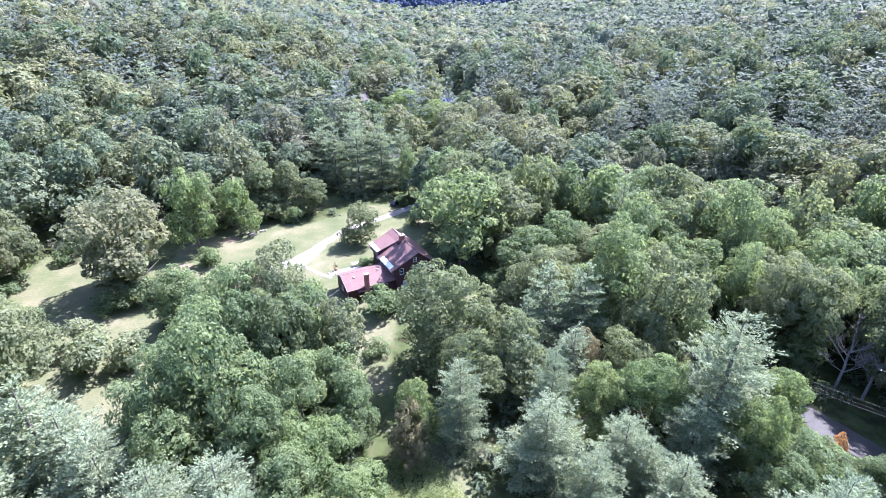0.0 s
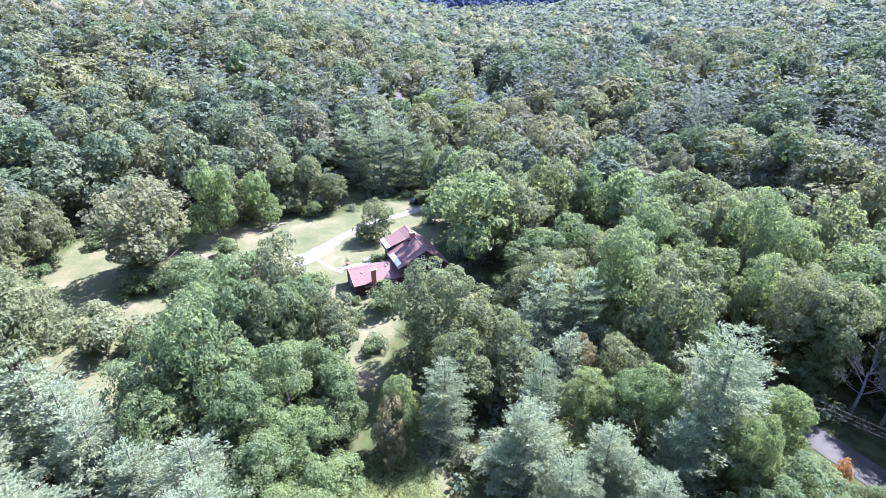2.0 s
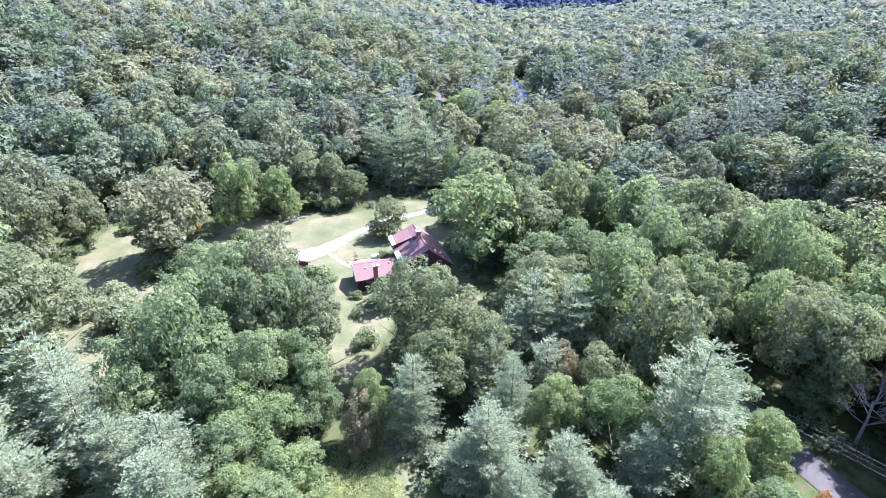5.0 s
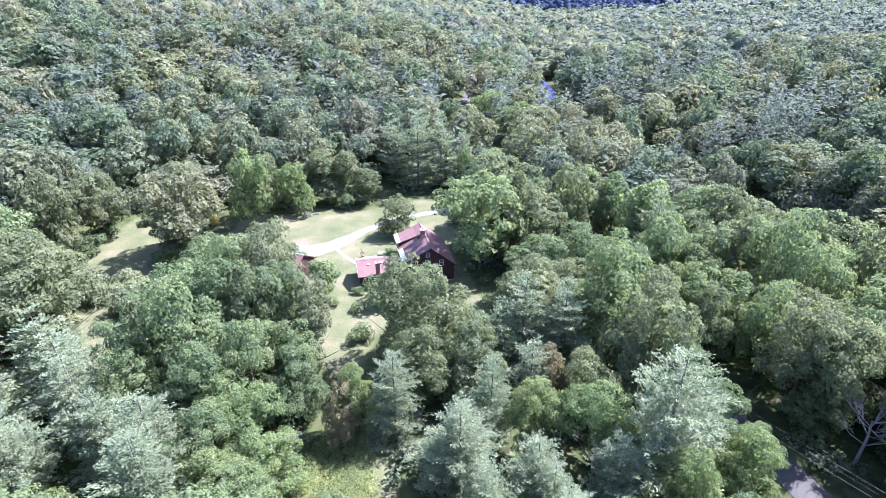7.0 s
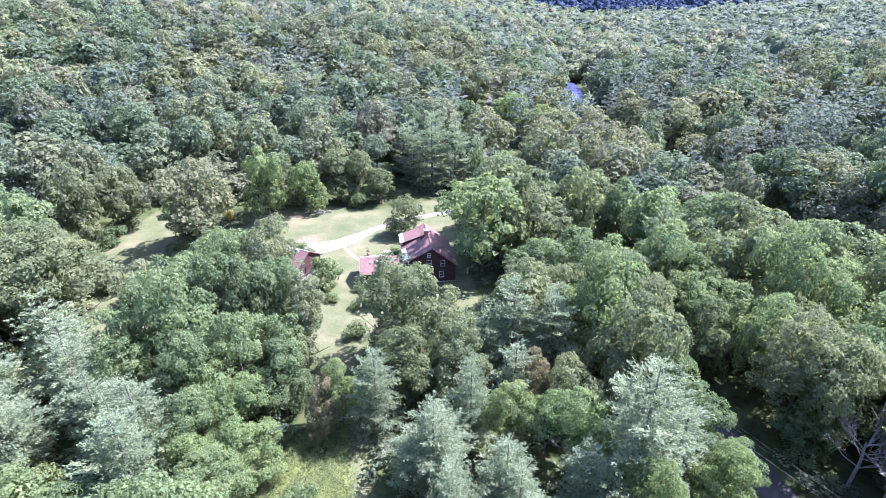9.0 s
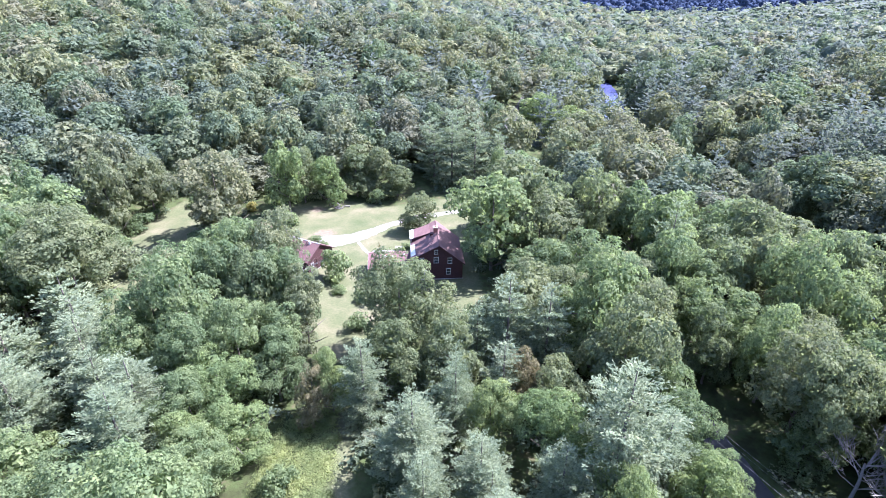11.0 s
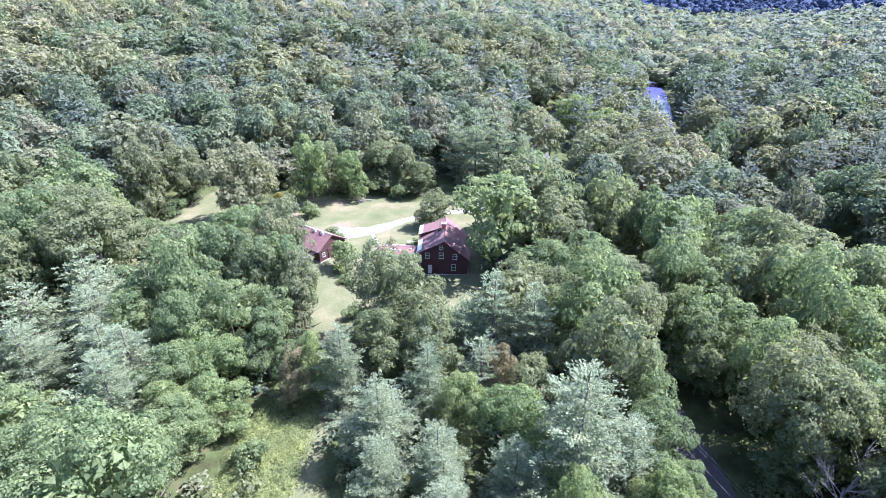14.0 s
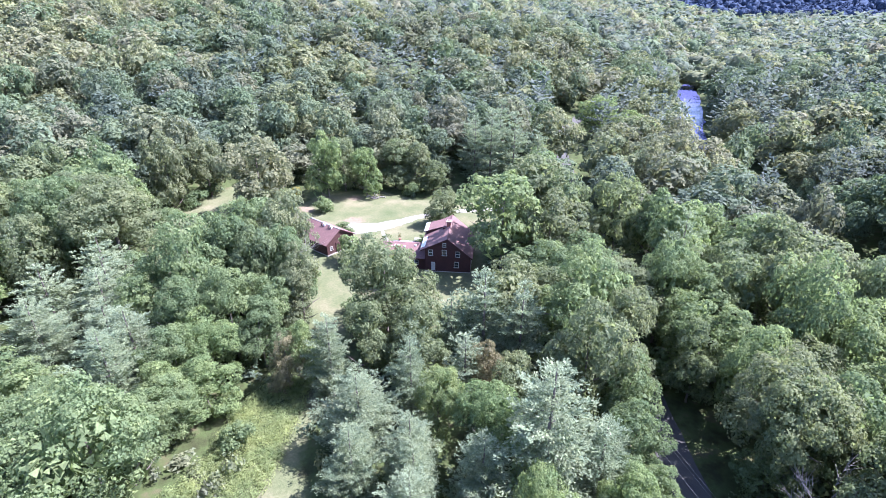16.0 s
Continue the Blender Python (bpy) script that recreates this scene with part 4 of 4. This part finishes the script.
# trees round the yard, by kind: x, y, height, crown radius
MAPLES = [(-63.5, 56.5, 24, 8.4), (12.5, 88.5, 7.5, 4), (-0.6, 72.5, 20.5, 8.4), (4.5, 62, 15, 5), (-21.2, 122, 10, 4.9), (-38, 141.5, 10.5, 5), (-45, 141, 15, 6), (23, 92, 13.5, 6), (11.5, 66, 15, 5.5), (-51, 138, 16, 6), (70, 82, 13, 6), (-63, 127, 17, 5.5), (18, 119, 17, 6)]
GREENS = [(4, 109, 23.5, 9), (1.5, 136, 20.5, 8), (-35.5, 60.5, 19.5, 7.2), (-33, 70, 22.5, 7.0), (-29.5, 53.5, 24, 6.5), (-23, 47, 16.5, 5.2), (-16, 59, 14.5, 5), (17, 100.5, 14, 6), (47, 94.5, 16.5, 6), (24.6, 103, 17, 6.5), (46.5, 46, 11, 5), (56, 45, 9, 3.8), (41, 43, 10.5, 4.4), (54.5, 94.5, 15.5, 6), (43, 132, 18, 6), (-11, 158, 15, 3.5), (67.5, 80, 19, 5.4), (58, 87, 18, 5.2), (58.5, 45, 9, 3.8), (46.5, 67, 12.5, 4.4), (51, 61, 10, 4), (43, 76, 14.5, 4.8), (62, 73.5, 8.5, 4), (-52, 86, 12, 5), (-19, 53, 17, 5.6), (-13, 54, 13, 4.6), (-22, 67, 19, 5.6), (-30, 62, 20.5, 6.2), (-37, 53, 18, 6), (-33, 46, 15.5, 5.5), (-17.5, 41.5, 13, 4.8), (-30, 25, 14, 6), (-23, 18, 14, 6), (-5, 24, 20.5, 7.6), (-15, 25, 15, 6), (-13, 15, 15, 6.5), (-9.8, 31.5, 12, 5), (-11.5, 36, 10.5, 4.4)]
# the last four are added east of the road to shade it
OLIVES = [(-28, 73.5, 23.5, 6.8), (-23.5, 62.5, 20, 5.8), (-16, 66, 18, 5.0), (37, 73, 21.5, 6.3), (39, 83.5, 19.5, 6), (-65.5, 94.5, 11.5, 5.6), (-72, 99.5, 11, 5.4), (-94, 99, 19, 6.0), (-93, 86, 22, 6.0), (4, 122, 24, 8.2), (14, 112, 20, 7), (13, 123, 22, 7), (24.6, 127, 24, 7), (71.5, 118, 20, 4.6), (66.5, 121, 18, 4.6), (56.5, 137, 18, 4.5), (29, 66, 12, 4.5), (76, 72, 18, 6), (64.5, 92, 15, 6), (50, 88.5, 15, 4.5), (71.5, 52, 17, 5.5), (76, 43, 17, 5.5), (80.5, 34, 17, 6), (85, 25, 16, 6)]
LIMES = [(40.5, 50.5, 12, 4.4), (48.5, 56.5, 12.5, 4.4), (-17, 46.5, 13.5, 4.8), (-10.8, 41.3, 9.6, 4.7), (-14.5, 36.5, 10.5, 4.2), (-3.4, 55, 12, 2.7), (30.7, 57.5, 14, 4.8), (21.5, 57, 13, 3.6), (-61.5, 118, 20.5, 5.2), (-54.3, 127.5, 15.2, 5.2), (40.5, 47.5, 15, 2.6)]
RUSTS = [(-4.5, 52, 11, 3.0), (23, 69, 10.5, 3.2)]
BROWNS = [(-68, 98.5, 23, 9.4)]
# the eastern ones, mostly out of view, are added to shade the road
TALLS = [(64, 75, 19, 6), (75, 69.5, 21.5, 6), (74, 61, 19, 5.6), (70.5, 54, 17, 5), (76, 47, 17, 5.5), (61.5, 79.5, 19, 6), (75, 56, 18, 6)]
SILVERS = [(-40, 42.5, 16, 6.0), (-52, 48.5, 17, 6.8), (38.6, 55.5, 22.5, 7.8), (2.4, 55.2, 15.6, 4.8), (13.4, 49.5, 14, 5.6), (23.3, 48.3, 12.4, 4.6), (18, 43, 12, 4.5), (-46, 46, 15.5, 6), (-32, 39, 14, 6.4), (-24.5, 39, 15.5, 6.2), (-20.3, 33.3, 16.5, 6.2), (-41, 32, 15, 6), (28, 42, 12, 4.5), (33, 50, 13, 5), (25.5, 46, 11, 4), (-52, 38, 15, 6)]
PINE_SPOTS = [(18, 76, 18.5, 5.8), (24.5, 77, 18, 5.4), (-34, 160, 21, 6), (-26.5, 157.5, 24, 6.4), (-19.5, 160, 24, 6), (-29, 168, 25, 6.2), (-13.5, 165, 20, 5), (-39, 167, 20, 5.6), (14, 72, 14, 4.6), (15.8, 58.3, 15, 4.4), (12, 64, 13, 4.4), (20.5, 66, 13.5, 4.6), (44, 61, 14, 5)]
for kind, spots in (("dark", MAPLES), ("broad", GREENS), ("olive", OLIVES), ("lime", LIMES), ("rust", RUSTS), ("brown", BROWNS), ("tall", TALLS), ("silver", SILVERS), ("pine", PINE_SPOTS)):
    for x, y, h, r in spots:
        tree(kind, x, y, h, r)
for x, y, h, r in ((-60.5, 71, 6.5, 4.4), (-65, 77.5, 6, 4), (-54.5, 73.5, 5.5, 3.6), (-72, 73, 6, 4)):
    tree("apple", x, y, h, r)
for x, y, h, r in ((-12.8, 89.3, 5.2, 4.0), (-27.5, 91.5, 6.2, 3.6), (-42, 134.8, 4, 2.4), (-23, 86, 1.6, 1.6), (-19.5, 91.5, 1.4, 1.3), (-7, 133, 4.2, 2.6), (-43, 104.5, 1.5, 2.0), (-40, 103.5, 1.3, 1.6), (-1.3, 39.5, 4, 2.6), (-12, 76, 3, 2.2), (-28, 79, 3.2, 2.4), (-56, 110, 4, 3), (-90, 112, 4, 3), (-95, 100, 4, 3), (-17, 85, 1.5, 1.2), (-13, 148, 3.4, 2.2), (-18.6, 109, 2.2, 1.7), (-16.3, 110, 2.0, 1.5), (-68, 91, 4, 3.4), (-62, 94, 5, 3.8), (-58, 98, 4.5, 3.4), (-91, 92, 4, 3.2), (-86, 80, 4, 3.2)):
    tree("shrub", x, y, h, r)

# trees of the far valley that stand out, by the height of their tops
for kind, x, y, top, r in (("lime", -17.5, 239, 17.8, 10), ("lime", -3, 231, 14.5, 9), ("olive", 5, 222, 13, 8), ("rust", 76.5, 431, 17.5, 7), ("pine", -122, 223, 32, 9.5), ("pine", -112, 228, 28, 8.5)):
    tree(kind, x, y, top - float(terrain(x, y)), r)

tree("turning", 53.7, 51.4, 6.6, 1.25)
tree("yellow", -73.5, 115, 2.6, 1.5)


def bare_tree(x, y, h, seed, label):
    """A dead tree: forked grey limbs with no leaves."""
    rng = random.Random(seed)
    t = thing("dead_tree", Matrix.Translation((x, y, float(terrain(x, y)))), label, "tree", "dead trees")
    part("trunk", tube([(0, 0, -0.4), (0.1, 0, h * 0.35), (-0.2, 0.1, h * 0.6)], [0.26, 0.2, 0.12], 8), M_GREYWOOD, t)
    for k in range(12):
        a = rng.uniform(0, 6.28)
        z = h * rng.uniform(0.25, 0.6)
        d = Vector((math.cos(a), math.sin(a), rng.uniform(0.5, 1.3))).normalized()
        ln = h * rng.uniform(0.35, 0.55)
        p0, p1 = Vector((0, 0, z)), Vector((0, 0, z)) + d * ln * 0.5
        p2 = p0 + (d + Vector((rng.uniform(-0.3, 0.3), rng.uniform(-0.3, 0.3), 0.1))) * ln
        bm = tube([p0, p1, p2], [0.085, 0.055, 0.015], 6)
        for j in range(14):
            s = rng.uniform(0.25, 0.95)
            q = p0.lerp(p2, s)
            e = (d + Vector((rng.uniform(-1, 1), rng.uniform(-1, 1), rng.uniform(-0.3, 0.8)))).normalized()
            m = q + e * ln * 0.22
            tube([q, m, m + (e + Vector((rng.uniform(-0.6, 0.6), rng.uniform(-0.6, 0.6), 0.3))).normalized() * ln * 0.2], [0.03, 0.02, 0.007], 4, bm)
        part("limb", bm, M_GREYWOOD, t)
    PLACED.append((x, y, 3))


bare_tree(67.5, 69.5, 13.5, 1, "leafless grey dead tree by the road")
bare_tree(70.5, 67, 12.5, 2, "leafless grey dead tree by the road")
bare_tree(-25.3, 68.6, 17.6, 4, "leafless grey dead crown standing among the trees")
bare_tree(31, 145, 17, 3, "leafless grey dead crown standing among the trees")

# ---- the wood all round ----
YARD = [(-62, 12), (-64, 56), (-56, 84), (-98, 84), (-100, 120), (-64, 130), (-46, 150), (-10, 152), (6, 128), (8, 106), (14, 84), (28, 84), (34, 60), (36, 38), (34, 12)]
OPENINGS = [[(9, 264), (25, 264), (37, 200), (25, 200)], [(50, 66), (56, 61), (60, 55), (70, 58), (70, 68), (61, 68), (54, 77)]]
wood_rng = np.random.default_rng(5)


def scatter(r0, r1, gap):
    """Jittered planting spots between two distances from the flight line, clear of yard, road and river."""
    n = int(r1 * 2 / gap) + 2
    i, j = np.meshgrid(np.arange(-n // 2, n // 2), np.arange(-8, n // 2 + 4))
    x = (i + 0.5 * (j % 2)) * gap + wood_rng.uniform(-0.36, 0.36, i.shape) * gap + 20
    y = j * gap * 0.88 + wood_rng.uniform(-0.36, 0.36, i.shape) * gap
    x, y = x.ravel(), y.ravel()
    d = np.min([np.hypot(x - a, y - b) for a, b in PATH_SPOTS], axis=0)
    left = np.degrees(np.arctan2(-(x - 53), y - 5)) < (84 if r1 < 200 else 77)
    right = np.degrees(np.arctan2(x, y + 5)) < (50 if r1 < 200 else 44)
    ok = (d >= r0) & (d < r1) & left & right & (y > -5)
    ok &= ~inside(YARD, x, y)
    for poly in LAWNS:
        ok &= ~inside(poly, x, y)
        ok &= line_dist(poly + poly[:1], x, y) > 2.5
    ok &= line_dist(ROAD, x, y) > np.where(y > 300, 2.6, np.where((y > 195) & (y < 265), 10.0, np.where(y > 150, 4.8, 3.2)))
    ok &= line_dist(RIVER, x, y) > np.where(y > 430, 3.4, np.where(y > 250, 10.5, 8.0))
    for poly in OPENINGS:
        ok &= ~inside(poly, x, y)
    x, y = x[ok], y[ok]
    if PLACED:
        p = np.array(PLACED)
        clear = np.min(np.hypot(x[:, None] - p[None, :, 0], y[:, None] - p[None, :, 1]) - p[None, :, 2] * 0.62, axis=1) > gap * 0.36
        x, y = x[clear], y[clear]
    return x, y


def piney(x, y):
    """How likely a pine grows at a spot: they stand in groves, and most of all on the eastern slope."""
    g = np.sin(x * 0.021 + 0.9) * np.cos(y * 0.017 + 0.5) + 0.6 * np.sin(x * 0.05 - y * 0.043)
    east = smoothstep(20, 160, x - line_x(RIVER, y))
    west = smoothstep(-40, -70, x) * smoothstep(230, 190, y)
    return np.clip((0.24 + 0.32 * g + 0.4 * east) * (1 - 0.85 * west), 0.02, 0.85)


wx, wy = scatter(0, 126, 9.8)
pick = wood_rng.random(len(wx))
pines = piney(wx, wy)
for x, y, k, pn in zip(wx, wy, pick, pines):
    h = tree_rng.uniform(16, 24)
    if k < pn:
        tree("silver" if tree_rng.random() < 0.18 else "pine", x, y, h * 1.05, tree_rng.uniform(4.8, 6.4))
    else:
        c = tree_rng.random()
        tree("broad" if c < 0.46 else "olive" if c < 0.74 else "dark" if c < 0.9 else "lime", x, y, h, tree_rng.uniform(5.8, 8.6))


def woods(name, shapes, x, y, h, r, mat, label, z=None):
    """Many trees as one body of wood."""
    vs, qs, ts, tint = [], [], [], []
    off = 0
    z = terrain(x, y) if z is None else z
    which = wood_rng.integers(0, len(shapes), len(x))
    turn = wood_rng.uniform(0, 6.28, len(x))
    tone = np.clip(0.62 * wood_rng.random(len(x)) + 0.19 + 0.2 * np.sin(x * 0.037 + 0.6) * np.cos(y * 0.029) + 0.12 * smoothstep(-140, -260, x) - 0.1 * np.sin(x * 0.011 + y * 0.019), 0, 1)
    for i in range(len(x)):
        v, q, t3, r0, h0 = shapes[which[i]]
        c, s = math.cos(turn[i]) * r[i] / r0, math.sin(turn[i]) * r[i] / r0
        w = np.empty_like(v)
        w[:, 0] = v[:, 0] * c - v[:, 1] * s + x[i]
        w[:, 1] = v[:, 0] * s + v[:, 1] * c + y[i]
        w[:, 2] = v[:, 2] * (h[i] / h0) + z[i]
        vs.append(w)
        qs.append(q + off)
        ts.append(t3 + off)
        tint.append(np.full(len(v), tone[i]))
        off += len(v)
    me = raw_mesh(name, np.concatenate(vs), np.concatenate(qs), np.concatenate(ts), np.concatenate(tint), [mat])
    me.polygons.foreach_set("use_smooth", [True] * len(me.polygons))
    return tagged(new(name, me), label, "woods", kind="stuff")


def shape_set(kind, n, seed, **kw):
    out = []
    for i in range(n):
        if kind == "broad" and "fine" in kw:
            v, q, t3 = far_crown(seed + i, **kw)
            out.append((v, q, t3, 6.0, 15.5))
        elif kind == "broad":
            v, q, t3 = broad_crown(seed + i, r=6.0, h=14.6, base=0.9, jitter=0.46, low=-0.2, **kw)
            out.append((v, q, t3, 6.0, 15.5))
        else:
            v, q, t3 = pine_crown(seed + i, r=5.0, h=16.0, base=1.0, **kw)
            out.append((v, q, t3, 5.0, 16.0))
    return out


for r0, r1, gap, bk, pk, nm in (
        (126, 225, 11.0, dict(clumps=56, leaves=1600, leaf=0.56, limbs=5), dict(gap=2.1, step=0.72, sprays=3, leaf=0.9, wide=0.26), "middle"),
        (225, 420, 12.0, dict(clumps=48, leaves=600, leaf=0.8, limbs=4), dict(gap=2.1, step=1.1, sprays=1, leaf=1.6, wide=0.32), "far"),
        (420, 800, 13.5, dict(fine=2, clumps=26, leaves=150, leaf=1.15), dict(gap=2.8, step=1.7, sprays=1, leaf=2.4, wide=0.36), "farther"),
        (800, 1300, 17.0, dict(fine=1, clumps=10, leaves=22, leaf=2.2), dict(gap=4.5, step=3.2, sprays=1, leaf=4.0, wide=0.45), "farthest")):
    x, y = scatter(r0, r1, gap)
    pine = wood_rng.random(len(x)) < piney(x, y)
    h = wood_rng.uniform(13, 25, len(x))
    r = np.minimum(wood_rng.uniform(0.5, 0.95, len(x)) * gap, np.where(y < 430, np.maximum(3.5, line_dist(RIVER, x, y) - 4.5), gap))
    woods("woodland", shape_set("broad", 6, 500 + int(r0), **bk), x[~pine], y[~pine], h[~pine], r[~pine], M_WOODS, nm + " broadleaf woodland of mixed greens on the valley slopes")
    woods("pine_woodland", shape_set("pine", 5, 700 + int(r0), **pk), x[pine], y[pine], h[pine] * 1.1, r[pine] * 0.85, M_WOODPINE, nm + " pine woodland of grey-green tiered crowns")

# the same wood behind and below the flight line
i, j = np.meshgrid(np.arange(-34, 40), np.arange(-34, 14))
x = ((i + 0.5 * (j % 2)) * 13 + wood_rng.uniform(-4.5, 4.5, i.shape)).ravel() + 20
y = (j * 11.5 + wood_rng.uniform(-4, 4, j.shape)).ravel()
d = np.min([np.hypot(x - a, y - b) for a, b in PATH_SPOTS], axis=0)
left = np.degrees(np.arctan2(-(x - 53), y - 5)) < 80
right = np.degrees(np.arctan2(x, y + 5)) < 47
below = (y < 34) & (y < 8 + 0.55 * np.abs(x - 4)) & (d < 126)
ok = (d < 330) & (~(left & right & (y > -5)) | below) & (line_dist(ROAD, x, y) > 4.5) & (line_dist(RIVER, x, y) > 11)
x, y = x[ok], y[ok]
p = np.array(PLACED)
ok = np.min(np.hypot(x[:, None] - p[None, :, 0], y[:, None] - p[None, :, 1]) - p[None, :, 2], axis=1) > 2.5
x, y = x[ok], y[ok]
near = np.min([np.hypot(x - a, y - b) for a, b in PATH_SPOTS], axis=0) < 44
for tx, ty, pn in zip(x[near], y[near], piney(x[near], y[near])):
    tree("pine" if tree_rng.random() < pn else "broad" if tree_rng.random() < 0.6 else "olive", tx, ty, tree_rng.uniform(14, 19), tree_rng.uniform(5.5, 7.5), lod=2)
x, y = x[~near], y[~near]
pine = wood_rng.random(len(x)) < piney(x, y)
h, r = wood_rng.uniform(13, 22, len(x)), wood_rng.uniform(5.5, 8.5, len(x))
woods("woodland", shape_set("broad", 5, 1500, fine=2, clumps=20, leaves=60, leaf=1.6), x[~pine], y[~pine], h[~pine], r[~pine], M_WOODS, "broadleaf woodland of mixed greens on the near valley side")
woods("pine_woodland", shape_set("pine", 4, 1700, gap=2.8, step=1.9, sprays=1, leaf=2.4, wide=0.4), x[pine], y[pine], h[pine], r[pine] * 0.85, M_WOODPINE, "pine woodland of grey-green tiered crowns on the near valley side")

# crowns along the far ridge, in the same painted haze blue
bx = wood_rng.uniform(-1500, 1500, 1500)
by = wood_rng.uniform(1640, 2150, 1500)
bz = -12 + 175 * smoothstep(1650, 2900, by) * (0.75 + 0.22 * np.sin(bx / 420 + 0.7) + 0.08 * np.sin(bx / 130))
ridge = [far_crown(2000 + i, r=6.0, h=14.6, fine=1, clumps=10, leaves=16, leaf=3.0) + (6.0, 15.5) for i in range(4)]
woods("ridge_woodland", ridge, bx, by, wood_rng.uniform(16, 30, 1500), wood_rng.uniform(9, 17, 1500), M_HAZEHILL, "woodland along the distant ridge with dark blue haze painted into its colour", bz)

# undergrowth on the forest floor and along the lawn edges
ux = wood_rng.uniform(-110, 95, 900)
uy = wood_rng.uniform(28, 190, 900) - 70 * (wood_rng.random(900) < 0.2)
free = (line_dist(ROAD, ux, uy) > 4.2) & (line_dist(RIVER, ux, uy) > 8.5) & (line_dist(DRIVE, ux, uy) > 3.5)
for poly in LAWNS:
    free &= ~inside(poly, ux, uy)
for bx, by, br in ((-16, 98, 13), (-38, 95, 8.5), (-4, 100, 9)):
    free &= np.hypot(ux - bx, uy - by) > br
ux, uy = ux[free], uy[free]
under = []
for i in range(4):
    v, q, t3 = broad_crown(900 + i, r=2.0, h=2.2, base=-0.2, clumps=10, leaves=90, leaf=0.46, limbs=2)
    under.append((v, q, t3, 2.0, 2.0))
u_ob = woods("undergrowth", under, ux, uy, wood_rng.uniform(0.8, 2.8, len(ux)), wood_rng.uniform(1.0, 2.4, len(ux)), M_WOODS, "tangled green undergrowth below the trees")
u_ob["category"] = "undergrowth"

# tall yellow-green meadow weeds in the glade
mx = wood_rng.uniform(-10, 11, 1300)
my = wood_rng.uniform(24, 56, 1300)
grow = inside(MEADOW, mx, my)
mx, my = mx[grow], my[grow]
weeds = []
for i in range(4):
    v, q, t3 = broad_crown(950 + i, r=1.3, h=1.5, base=-0.3, clumps=10, leaves=120, leaf=0.135, limbs=1, up=0.9)
    weeds.append((v, q, t3, 1.3, 1.2))
m_ob = woods("meadow_weeds", weeds, mx, my, wood_rng.uniform(0.4, 1.1, len(mx)), wood_rng.uniform(0.8, 1.5, len(mx)), M_WEED, "tall yellow-green weeds filling the sunny glade")
m_ob["category"] = "weeds"
